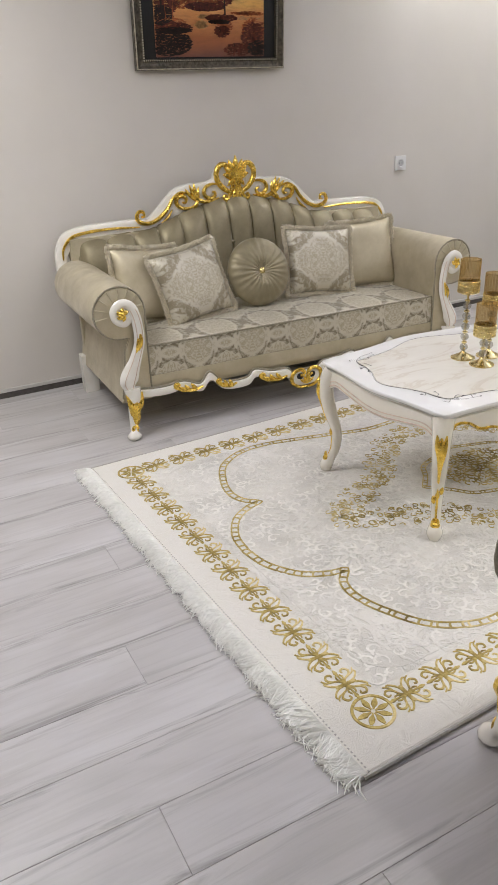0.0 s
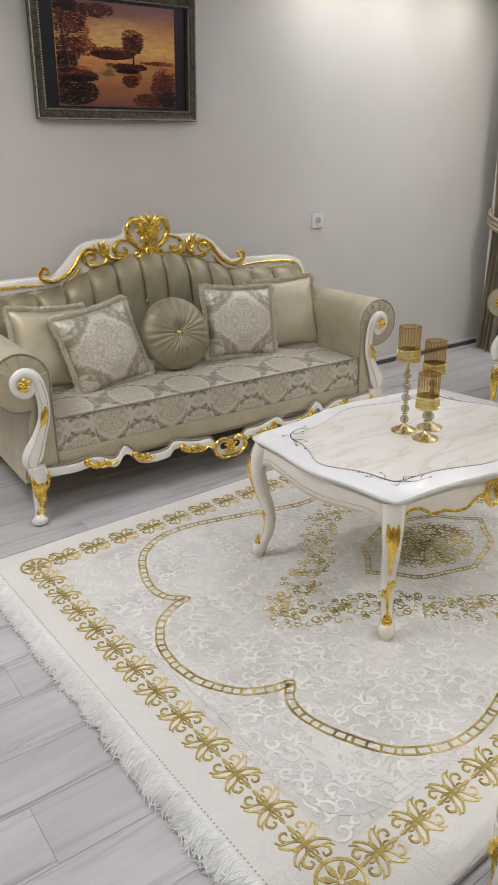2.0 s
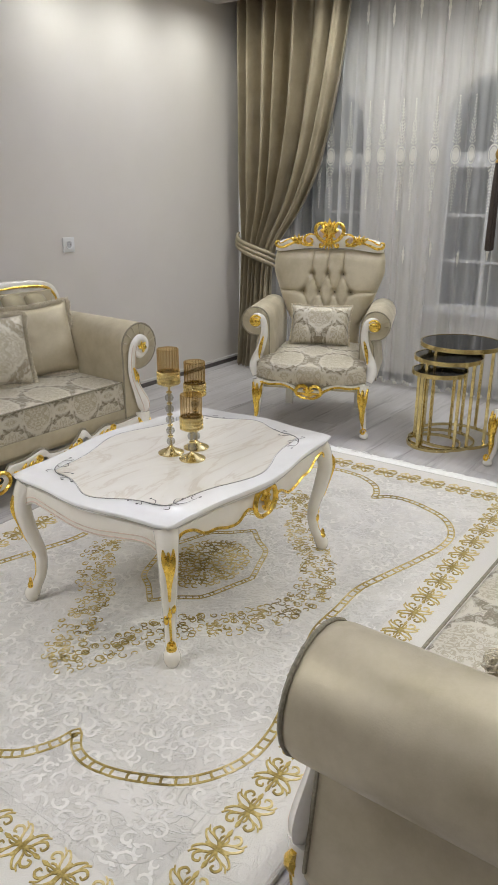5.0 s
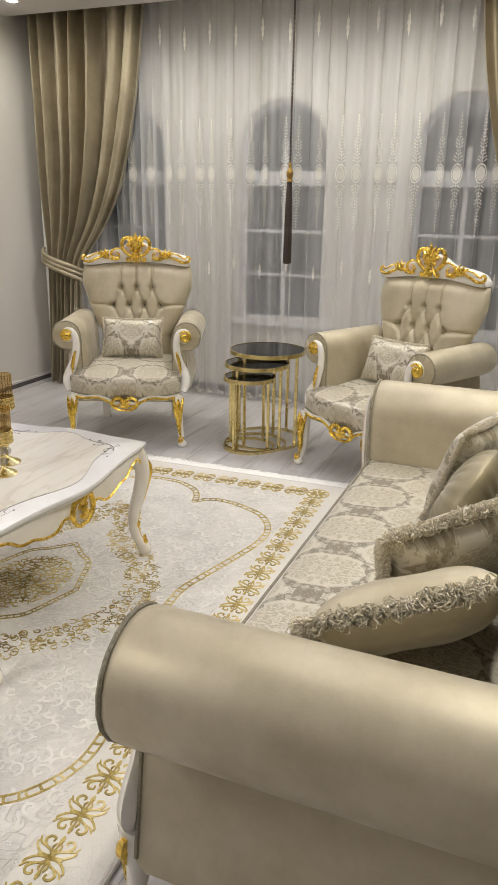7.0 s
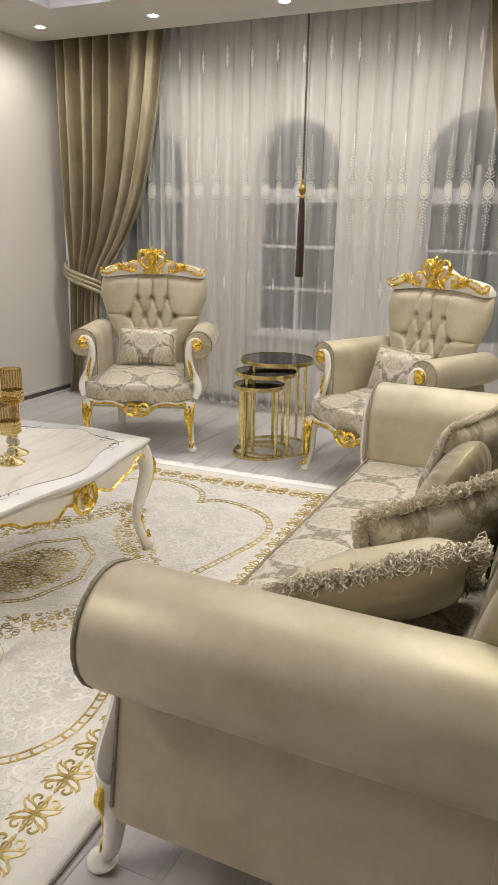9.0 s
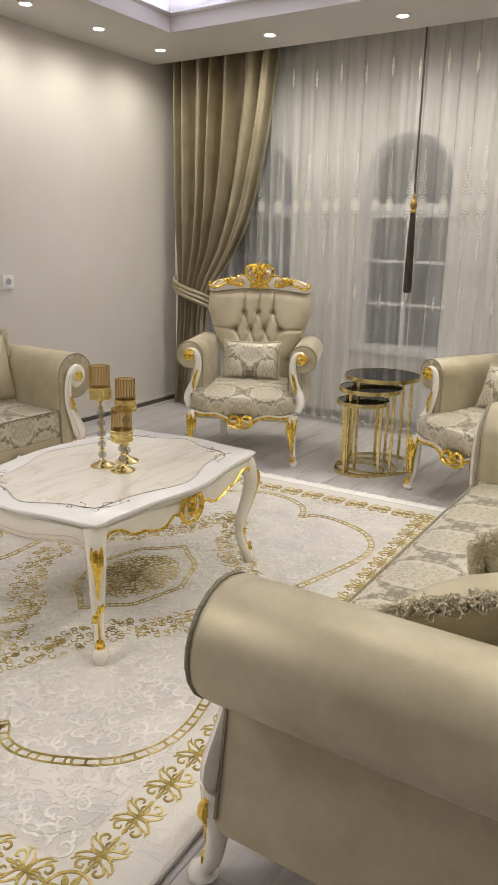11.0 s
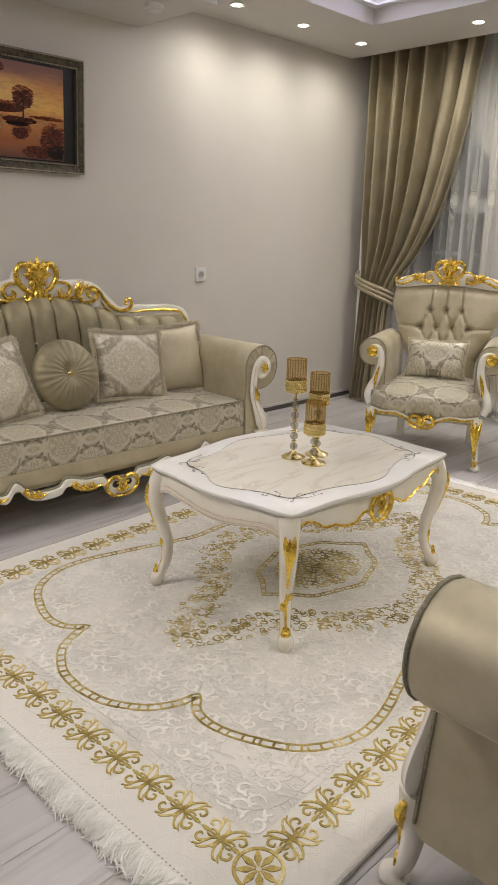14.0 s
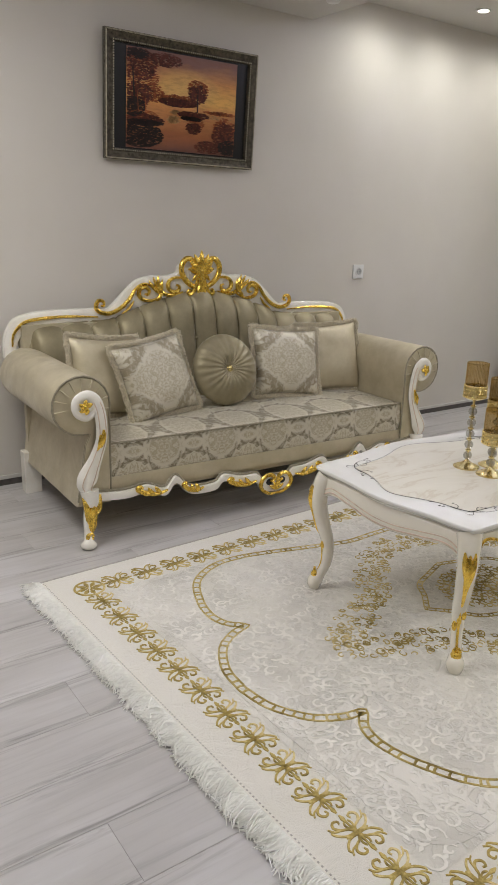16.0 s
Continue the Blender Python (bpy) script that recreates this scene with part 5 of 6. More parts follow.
def drape(outer, sgn, seed):
    """A taffeta drape gathered by a tieback; outer: y of its fixed edge; sgn: the way its free edge lies."""
    t = thing("curtain", pose(4.10, outer, 0), "olive taupe taffeta curtain gathered by a tieback", "curtain", "side curtains")
    left = [(0.0, 0.0), (0.9, 0.02), (1.05, 0.02), (2.8, 0.0)]
    right = [(0.0, 0.27), (0.5, 0.28), (0.86, 0.30), (1.0, 0.34), (1.25, 0.55), (1.55, 0.70), (1.9, 0.80), (2.3, 0.88), (2.8, 0.94)]
    amp = [(0.0, 0.045), (0.9, 0.016), (1.05, 0.016), (1.5, 0.038), (2.8, 0.034)]
    rng = random.Random(seed)
    ph = [rng.uniform(-0.5, 0.5) for _ in range(14)]
    free = lambda z: sum(interp(max(0.0, min(2.8, z + 0.03 * i)), right) for i in range(-4, 5)) / 9

    def fn(u, v):
        z = 0.012 + (2.90 - 0.012) * v
        a, b = interp(z, left), free(z)
        w = u * 6.5 + 0.55 * noise.noise(Vector((u * 2.5, z * 0.55, seed + 3))) * math.sin(math.pi * u)
        i = int(w)
        wob = ph[i % 14] * (1 - (w - i)) + ph[(i + 1) % 14] * (w - i)
        q = 2 * math.pi * (w + 0.40 * wob)
        uu = u
        x = interp(z, amp) * (1.75 + 1.3 * wob) * (math.sin(q) + 0.30 * math.sin(2 * q + wob * 5))
        x += 0.012 * noise.noise(Vector((u * 16, z * 0.6, seed))) + 0.0035 * noise.noise(Vector((u * 30, z * 4.0, seed)))
        sag = 0.05 * math.exp(-((z - 1.0) / 0.25) ** 2) * math.sin(math.pi * u)
        return Vector((x - sag * 0.3, sgn * (a + (b - a) * uu), z))
    bm = B()
    grid(bm, 200, 70, fn)
    ob = part("cloth", bm, DRAPE, t)
    so = ob.modifiers.new("thick", "SOLIDIFY")
    so.thickness = 0.003
    for j in range(3):
        pts, rad = [], []
        for k in range(25):
            q = k / 24
            pts.append((-0.072 * math.sin(math.pi * q) ** 0.7 - 0.004 * j, sgn * (0.165 - 0.180 * math.cos(math.pi * q)), 1.080 - 0.026 * j - (0.165 + 0.012 * j) * q ** 0.8))
            rad.append(0.012 + 0.006 * math.sin(math.pi * q))
        part("tieback", tube(B(), pts, rad, 8), DRAPE, t, "folded fabric tieback")


drape(2.845, -1, 3)
drape(-1.235, 1, 8)

part_strip = tagged(part("trim", box(B(), 4.13, 4.16, 2.85, 2.885, 0.0, 2.93, 0.004), SOCKET), "narrow white edge strip beside the curtain", "trim", kind="structure")


def tulle():
    t = thing("tulle_curtain", pose(4.215, 0, 0), "sheer white tulle curtain with embroidered ovals", "sheer curtain")
    y0, y1 = -2.2, 2.92
    rng = random.Random(11)
    ph = [rng.uniform(-1, 1) for _ in range(80)]

    def wave(y, z):
        w = (y - y0) / 0.115
        i = int(w)
        f = ph[i % 80] * (1 - (w - i)) + ph[(i + 1) % 80] * (w - i)
        q = 2 * math.pi * (w + 0.28 * f)
        return (0.034 + 0.012 * f) * (math.sin(q) + 0.3 * math.sin(2 * q + f)) * (0.75 + 0.25 * (2.8 - z) / 2.8)

    def sway(y, z):
        # the cloth doubles back on itself at each fold
        w = (y - y0) / 0.115
        i = int(w)
        f = ph[(i + 7) % 80] * (1 - (w - i)) + ph[(i + 8) % 80] * (w - i)
        return (0.027 + 0.013 * f) * math.sin(2 * math.pi * w + 0.9 * f + 0.25 * math.sin(z * 1.3 + f * 4)) * (0.7 + 0.3 * (2.8 - z) / 2.8)

    def sheer(u, v):
        y, z = y0 + (y1 - y0) * u, 2.9 * v
        return Vector((wave(y, z), y + sway(y, z), 0.03 + 0.012 * abs(math.sin(u * 155)) * (1 - v) ** 8 + 2.87 * v))
    bm = B()
    grid(bm, 900, 12, sheer)
    part("cloth", bm, TULLE, t)
    # embroidery: an oval medallion with sprays above and below, one to a fold
    bm = B()
    n = 20
    for k in range(n):
        a, b = 2 * math.pi * k / n, 2 * math.pi * (k + 1) / n
        ring = [Vector((0, r1 * math.cos(c) * 0.62, r1 * math.sin(c))) for r1, c in ((0.060, a), (0.060, b), (0.050, b), (0.050, a))]
        bm.faces.new([bm.verts.new(p) for p in ring])
    bm.faces.new([bm.verts.new((0.0, 0.027 * math.cos(2 * math.pi * k / n), 0.043 * math.sin(2 * math.pi * k / n))) for k in range(n)])
    def petal(cy, cz, ln, wd, turn):
        c, q = math.cos(turn), math.sin(turn)
        bm.faces.new([bm.verts.new((0, cy + a * ln * c - b * wd * q, cz + a * ln * q + b * wd * c)) for a, b in ((-1, 0), (-0.4, 0.9), (0.4, 0.8), (1, 0), (0.4, -0.8), (-0.4, -0.9))])
    for s in (-1, 1):
        z = 0.072
        for j in range(15):
            q = j / 14
            bulge = (1 - q) ** 0.6 * (0.35 + 0.65 * abs(math.cos(q * 8.4))) * 0.026
            petal(0, s * z, 0.010, 0.0032, math.pi / 2)
            for sd in (-1, 1):
                petal(sd * (bulge * 0.55 + 0.003), s * (z + 0.004), 0.0045 + bulge * 0.32, 0.0042 * (1 - 0.45 * q), math.pi / 2 - s * sd * 0.85)
                if bulge > 0.013:
                    petal(sd * bulge * 1.05, s * (z + 0.010), 0.0075, 0.0038, math.pi / 2 + s * sd * 0.7)
            z += 0.0195
    motif = None
    y, k = 2.56, 0
    while y > -1.9:
        gap = (0.150, 0.105, 0.145, 0.09, 0.15)[k % 5]
        mm = pose(-0.048, y, 1.635) @ Matrix.Diagonal((1, 0.95 if k % 3 else 0.7, 1, 1))
        if motif is None:
            motif = part("embroidery", bm, LACE, t, "white embroidered oval and sprays", False)
            motif.matrix_basis = mm
        else:
            again(motif, t, mm)
        y -= gap
        k += 1
    # small sprigs higher up
    bm = B()
    rim = [(0.013 * math.sin(math.pi * j / 12) * (0.75 + 0.25 * math.cos(j * 2.1)), -0.075 + 0.0125 * j) for j in range(13)]
    bm.faces.new([bm.verts.new((0, y, z)) for y, z in rim] + [bm.verts.new((0, -y, z)) for y, z in rim[-2:0:-1]])
    sprig = part("sprig", bm, LACE, t, "small white embroidered sprig", False)
    sprig.matrix_basis = pose(-0.048, 2.2, 2.52)
    for i in range(1, 22):
        again(sprig, t, pose(-0.048, 2.2 - 0.19 * i, 2.52 - 0.03 * (i % 2)))
    for i in range(20):
        again(sprig, t, pose(-0.048, 2.25 - 0.2 * i, 0.98 + 0.05 * (i % 2)) @ Matrix.Diagonal((1, 0.9, 0.8, 1)))
    # scalloped hem
    bm = B()
    for i in range(100):
        y = -2.15 + 0.05 * i
        blob(bm, (wave(y, 0.05) - 0.004, y, 0.045), (0.003, 0.02, 0.014), None, 8, 4)
    tagged(part("hem", bm, LACE, t, "scalloped embroidered hem"), kind="stuff")


tulle()


def tassel(x, y):
    t = thing("curtain_tassel", pose(x, y, 0), "long dark brown silk tassel on a twisted cord with gold knob", "tassel")
    bm = B()
    for ph in (0, math.pi):
        tube(bm, [(0.0035 * math.cos(z * 120 + ph), 0.0035 * math.sin(z * 120 + ph), z) for z in np.linspace(1.68, 2.93, 200)], 0.0042, 5)
    part("cord", bm, TASSEL, t)
    bm = B()
    lathe(bm, [(0.004, 1.70), (0.010, 1.69), (0.012, 1.675), (0.008, 1.665), (0.017, 1.652), (0.024, 1.632), (0.022, 1.612), (0.013, 1.598), (0.019, 1.590), (0.020, 1.578), (0.004, 1.575)][::-1], 20)
    part("knob", bm, m_gold("old_gold", (0.42, 0.27, 0.08), 0.35), t, "antique gold knob")
    bm, rng = B(), random.Random(2)
    for k in range(70):
        a, r = rng.uniform(0, 6.28), rng.uniform(0.2, 1) ** 0.5
        e = rng.uniform(-0.012, 0.012)
        tube(bm, [(0.014 * r * math.cos(a), 0.014 * r * math.sin(a), 1.582), (0.021 * r * math.cos(a), 0.021 * r * math.sin(a), 1.45), (0.027 * r * math.cos(a), 0.027 * r * math.sin(a), 1.062 + e)], 0.0032, 4)
    part("skirt", bm, TASSEL, t, "dark brown silk strands")


tassel(4.03, 0.795)


# ---- picture ----
def picture():
    w, h, f = 0.908, 0.592, 0.055
    t = thing("framed_painting", pose(1.065, 2.955, 1.666, 3.2, 0, 0) @ pose(0, 0, 0), "sunset river landscape painting in an antique silver frame", "painting")
    bm = B()
    prof = [(0.0, 0.0), (0.0, -0.024), (0.006, -0.030), (0.014, -0.026), (0.022, -0.022), (0.040, -0.018), (0.046, -0.024), (0.051, -0.024), (0.055, -0.012), (0.055, 0.0)]
    cor = [(-w / 2, 0, 1, 1), (w / 2, 0, -1, 1), (w / 2, h, -1, -1), (-w / 2, h, 1, -1)]
    rows = [[Vector((cx + sx * d, y, cz + sz * d)) for d, y in prof] for cx, cz, sx, sz in cor]
    rings(bm, rows + rows[:1], True, False)
    bmesh.ops.recalc_face_normals(bm, faces=bm.faces)
    part("frame", bm, FRAME, t, "antique silver moulded frame", False)
    bm = B()
    for i in range(4):
        a, b = cor[i], cor[(i + 1) % 4]
        pa, pb = Vector((a[0] + a[2] * 0.047, -0.026, a[1] + a[3] * 0.047)), Vector((b[0] + b[2] * 0.047, -0.026, b[1] + b[3] * 0.047))
        m = int((pb - pa).length / 0.012)
        for k in range(m):
            blob(bm, pa + (pb - pa) * k / m, (0.0042, 0.004, 0.0042), None, 6, 4)
    part("beading", bm, BEADS, t, "worn silver beading")
    bm = B()
    for i in range(4):
        a, b = cor[i], cor[(i + 1) % 4]
        tube(bm, [(a[0] + a[2] * 0.006, -0.0305, a[1] + a[3] * 0.006), (b[0] + b[2] * 0.006, -0.0305, b[1] + b[3] * 0.006)], 0.0035, 6)
    part("outer_edge", bm, BEADS, t, "worn silver outer edge")
    part("mat", box(B(), -w / 2 + f, w / 2 - f, -0.006, -0.001, f, h - f), BLACK, t, "black mat", False)
    # the painting: sky and water as one ground, woods and shores as flat dabs of paint
    k = Mat("oil_sunset", 0.35)
    x, y, z = k.xyz()
    v = k.math("ADD", z, k.math("MULTIPLY", k.math("SUBTRACT", k.noise(6, 5, 0.6, k.map((1, 1, 3.0))), 0.5), 0.09))
    sky = k.ramp(v, (0.06, (0.16, 0.066, 0.05)), (0.15, (0.34, 0.115, 0.04)), (0.27, (0.62, 0.27, 0.08)), (0.33, (0.80, 0.46, 0.12)), (0.41, (0.62, 0.28, 0.085)), (0.50, (0.23, 0.11, 0.085)))
    gx, gz = k.math("SUBTRACT", x, 0.02), k.math("MULTIPLY", k.math("SUBTRACT", z, 0.37), 2.2)
    glow = k.ramp(k.math("ADD", k.math("MULTIPLY", gx, gx), k.math("MULTIPLY", gz, gz)), (0.0, 0.85), (0.05, 0.0))
    sky = k.mix(glow, sky, (0.74, 0.46, 0.15))
    k.col(k.mix(k.ramp(k.noise(14, 6, 0.7, k.map((1, 1, 4.0))), (0.45, 0.0), (0.75, 0.5)), sky, (0.20, 0.075, 0.03)))
    k.bump(k.noise(90, 4), 0.3, 0.003)
    x0, x1, z0, z1 = -0.330, 0.330, f + 0.008, h - f - 0.008
    part("canvas", box(B(), x0, x1, -0.010, -0.006, z0, z1), k.m, t, "orange and red sunset sky and water", False)
    rng = random.Random(4)
    paint = [m_plain("paint_dark", (0.022, 0.010, 0.007), 0.4, 0.5, 60), m_plain("paint_red", (0.11, 0.024, 0.012), 0.4, 0.6, 60), m_plain("paint_rust", (0.30, 0.075, 0.018), 0.4, 0.5, 60), m_plain("paint_light", (0.42, 0.23, 0.085), 0.4, 0.4, 60)]

    def dabs(name, mat, items, y, s0=0.0022, s1=0.0065):
        """Clouds of small brush dabs; each item: centre and half sizes across the canvas (0 to 1, from its upper left) and a count."""
        bm = B()
        for cu, cv, ru, rv, n in items:
            for _ in range(int(n * 4.2)):
                a, q = rng.uniform(0, 6.28), rng.random() ** 0.55
                px, pz = x0 + (x1 - x0) * (cu + ru * q * math.cos(a)), z1 - (z1 - z0) * (cv + rv * q * math.sin(a))
                s = rng.uniform(s0, s1)
                if x0 + s < px < x1 - s and z0 + s < pz < z1 - s:
                    bm.faces.new([bm.verts.new((px + 2.0 * s * math.cos(m) * rng.uniform(0.6, 1.2), y, pz + 0.62 * s * math.sin(m) * rng.uniform(0.6, 1.2))) for m in (2 * math.pi * i / 6 for i in range(6))][::-1])
        bmesh.ops.recalc_face_normals(bm, faces=bm.faces)
        tagged(part(name, bm, mat, t, "", False), kind="stuff")
    dabs("painted_river", paint[3], [(0.43, 0.59, 0.04, 0.02, 30), (0.41, 0.67, 0.06, 0.04, 36), (0.82, 0.60, 0.14, 0.015, 16)], -0.0108)
    dabs("painted_shore", paint[2], [(0.10, 0.30, 0.17, 0.26, 130), (0.22, 0.42, 0.10, 0.10, 60), (0.45, 0.47, 0.18, 0.06, 90), (0.63, 0.33, 0.095, 0.10, 70), (0.62, 0.68, 0.08, 0.07, 40), (0.90, 0.72, 0.11, 0.13, 80), (0.12, 0.66, 0.16, 0.06, 60), (0.85, 0.55, 0.16, 0.02, 40)], -0.0112)
    dabs("painted_undergrowth", paint[1], [(0.10, 0.16, 0.16, 0.16, 150), (0.34, 0.08, 0.14, 0.07, 70), (0.10, 0.45, 0.12, 0.12, 110), (0.45, 0.49, 0.17, 0.045, 120), (0.63, 0.38, 0.085, 0.10, 80), (0.60, 0.60, 0.15, 0.035, 90), (0.60, 0.74, 0.07, 0.06, 50), (0.90, 0.80, 0.12, 0.16, 150), (0.12, 0.70, 0.20, 0.06, 110), (0.74, 0.93, 0.12, 0.07, 70)], -0.0116)
    dabs("painted_shadow", paint[0], [(0.06, 0.58, 0.10, 0.10, 90), (0.12, 0.86, 0.20, 0.13, 260), (0.58, 0.64, 0.10, 0.02, 50), (0.94, 0.92, 0.10, 0.09, 90), (0.08, 0.06, 0.10, 0.05, 50), (0.16, 0.73, 0.16, 0.03, 60)], -0.0120)
    for a, b, r in (((0.63, 0.57), (0.63, 0.34), 0.005), ((0.10, 0.62), (0.09, 0.42), 0.0022), ((0.16, 0.62), (0.165, 0.40), 0.0025), ((0.07, 0.60), (0.05, 0.20), 0.006)):
        A, Bq = Vector((x0 + (x1 - x0) * a[0], -0.0124, z1 - (z1 - z0) * a[1])), Vector((x0 + (x1 - x0) * b[0], -0.0124, z1 - (z1 - z0) * b[1]))
        s = Vector((r, 0, 0))
        bm = B()
        bm.faces.new([bm.verts.new(p) for p in (A - s, A + s, Bq + s * 0.5, Bq - s * 0.5)])
        part("painted_trunk", bm, paint[0] if r > 0.004 else paint[2], t, "", False)


picture()


# ---- rug ----
RUG_M = pose(1.268, 0.868, 0, 0, 0, 2.3)
RL, RW, BL, BW, RH = 1.455, 0.985, 1.305, 0.838, 0.012


def ribbon(bm, pts, w, z0, z1, closed=False):
    """A flat raised strip along points (x, y)."""
    n = len(pts)
    rows = []
    for i, p in enumerate(pts):
        a, b = (pts[(i - 1) % n], pts[(i + 1) % n]) if closed else (pts[max(0, i - 1)], pts[min(n - 1, i + 1)])
        d = Vector((b[0] - a[0], b[1] - a[1], 0))
        s = Vector((-d.y, d.x, 0)).normalized() * (w[i] if hasattr(w, "__len__") else w)
        p = Vector((p[0], p[1], 0))
        rows.append([p - s + Vector((0, 0, z0)), p - s * 0.8 + Vector((0, 0, z1)), p + s * 0.8 + Vector((0, 0, z1)), p + s + Vector((0, 0, z0))])
    rings(bm, rows + (rows[:1] if closed else []), False)
    return bm


def rug():
    t = thing("rug", RUG_M, "ivory carved-pile rug with gold scroll border and white fringe", "rug")
    bm = B()
    n = 10
    rows = []
    for f, z in ((0.0, 0.001), (0.0, 0.008), (-0.008, RH), ):
        rows.append([Vector((sx * (RL + f), sy * (RW + f), z)) for sx, sy in ((-1, -1), (1, -1), (1, 1), (-1, 1))])
    rings(bm, rows)
    part("carpet_body", bm, RUG, t, "ivory carved pile", False)
    for s in (-1, 1):
        part("binding", tube(B(), [(x, s * (RW + 0.002), 0.007) for x in np.linspace(-RL, RL, 30)], 0.006, 6), BINDING, t, "grey bound edge")
    # scroll motif of the border
    bm = B()
    z0, z1 = RH - 0.002, RH + 0.0022
    def stroke(pts, w, tip=0.35):
        p = smooth_line([(x, y, 0) for x, y in pts], 3)
        ribbon(bm, [(q.x, q.y) for q in p], [w * (tip + (1 - tip) * math.sin(math.pi * (0.12 + 0.80 * i / len(p)))) for i in range(len(p))], z0, z1)
    for sx in (-1, 1):
        for sy in (-1, 1):
            stroke([(sx * 0.002, 0.0), (sx * 0.018, sy * 0.011), (sx * 0.026, sy * 0.028), (sx * 0.040, sy * 0.038), (sx * 0.053, sy * 0.030), (sx * 0.050, sy * 0.017), (sx * 0.040, sy * 0.019)], 0.0039)
            stroke([(sx * 0.004, sy * 0.004), (sx * 0.004, sy * 0.024), (sx * 0.012, sy * 0.040), (sx * 0.026, sy * 0.052), (sx * 0.034, sy * 0.050)], 0.0034)
            stroke([(sx * 0.024, sy * 0.026), (sx * 0.030, sy * 0.044), (sx * 0.044, sy * 0.053)], 0.0028)
            stroke([(sx * 0.014, sy * 0.004), (sx * 0.028, sy * 0.010), (sx * 0.040, sy * 0.006)], 0.0030)
    for s in (-1, 1):
        ribbon(bm, [(s * x, 0) for x in np.linspace(0.0, 0.062, 6)], [0.009, 0.006, 0.003, 0.003, 0.007, 0.002], z0, z1)
        ribbon(bm, [(0, s * y) for y in np.linspace(0.0, 0.034, 4)], [0.005, 0.004, 0.004, 0.002], z0, z1)
    bmesh.ops.recalc_face_normals(bm, faces=bm.faces)
    motif = None
    nx, ny = 20, 12
    spots = [(x, s * BW, 0) for x in np.linspace(-BL + 0.118, BL - 0.118, nx - 1) for s in (-1, 1)] + [(s * BL, y, 90) for y in np.linspace(-BW + 0.118, BW - 0.118, ny) for s in (-1, 1)]
    for x, y, a in spots:
        if motif is None:
            motif = part("scroll_motif", bm, THREAD, t, "gold scroll motif", False)
            motif.matrix_basis = pose(x, y, 0, 0, 0, a)
        else:
            again(motif, t, pose(x, y, 0, 0, 0, a))
    # corner medallions
    bm = B()
    ribbon(bm, [(0.056 * math.cos(2 * math.pi * k / 28), 0.056 * math.sin(2 * math.pi * k / 28)) for k in range(28)], 0.005, z0, z1, True)
    bmesh.ops.recalc_face_normals(bm, faces=bm.faces)
    ring_ob = part("corner_medallion", bm, THREAD, t, "round gold corner medallion", False)
    ring_ob.matrix_basis = pose(-BL, -BW, 0)
    bm = B()
    ribbon(bm, [(r, 0) for r in (0.006, 0.016, 0.026, 0.036, 0.050)], [0.002, 0.004, 0.010, 0.009, 0.003], z0, z1)
    bmesh.ops.recalc_face_normals(bm, faces=bm.faces)
    petal = part("petal", bm, THREAD, ring_ob, "", False)
    for x, y in ((-BL, -BW), (BL, -BW), (-BL, BW), (BL, BW)):
        host = ring_ob if (x, y) == (-BL, -BW) else again(ring_ob, t, pose(x, y, 0))
        for k in range(1 if host is ring_ob else 0, 8):
            again(petal, host, pose(0, 0, 0, 0, 0, 45 * k))
    # carved scrolls of the field, the same in all four quarters
    rng, bm = random.Random(31), B()
    for i in range(24):
        for j in range(15):
            cx, cy = 0.025 + 0.0515 * i + rng.uniform(-0.014, 0.014), 0.025 + 0.0515 * j + rng.uniform(-0.014, 0.014)
            if cx > BL - 0.085 or cy > BW - 0.085 or rng.random() < 0.12:
                continue
            r, a0, sg, big = rng.uniform(0.016, 0.028), rng.uniform(0, 6.28), rng.choice((-1, 1)), rng.uniform(0.0040, 0.0064)
            curl = [(cx + r * (1.25 - 1.0 * n / 9) * math.cos(a0 + sg * 0.62 * n), cy + r * (1.25 - 1.0 * n / 9) * math.sin(a0 + sg * 0.62 * n)) for n in range(10)]
            b0, lift = a0 + rng.uniform(1.5, 4.5), rng.uniform(0.0006, 0.0014)
            twig = [(cx + r * q * math.cos(b0 + sg * 0.5 * q), cy + r * q * math.sin(b0 + sg * 0.5 * q)) for q in (0.55, 0.95, 1.35)]
            for mx in (-1, 1):
                for my in (-1, 1):
                    ribbon(bm, [(mx * x, my * y) for x, y in curl], [big * (0.4 + 0.6 * math.sin(math.pi * (0.1 + 0.8 * n / 9))) for n in range(10)], z0, RH + lift)
                    ribbon(bm, [(mx * x, my * y) for x, y in twig], [0.002, 0.0075, 0.0015], z0, RH + lift + 0.00035)
    bmesh.ops.recalc_face_normals(bm, faces=bm.faces)
    tagged(part("carved_scrollwork", bm, SILK, t, "silky raised ivory scrolls", False), kind="stuff")
    # inner carved outline
    bm = B()
    ix, iy, ir = BL - 0.085, BW - 0.085, 0.13
    loop = [(sx * (ix - ir) + ir * math.cos(a), sy * (iy - ir) + ir * math.sin(a)) for sx, sy, o in ((1, 1, 0), (-1, 1, 1), (-1, -1, 2), (1, -1, 3)) for a in (math.pi / 2 * (o + n / 6) for n in range(7))]
    ribbon(bm, loop, 0.0045, z0, RH + 0.0012, True)
    part("carved_outline", bm, RUG, t, "", False)
    # lobed chain
    quarter = [(0.0, -0.60), (-0.16, -0.60), (-0.32, -0.645), (-0.50, -0.70), (-0.66, -0.74), (-0.80, -0.735), (-0.93, -0.66), (-1.005, -0.53), (-1.035, -0.42), (-1.022, -0.34), (-0.972, -0.285)]
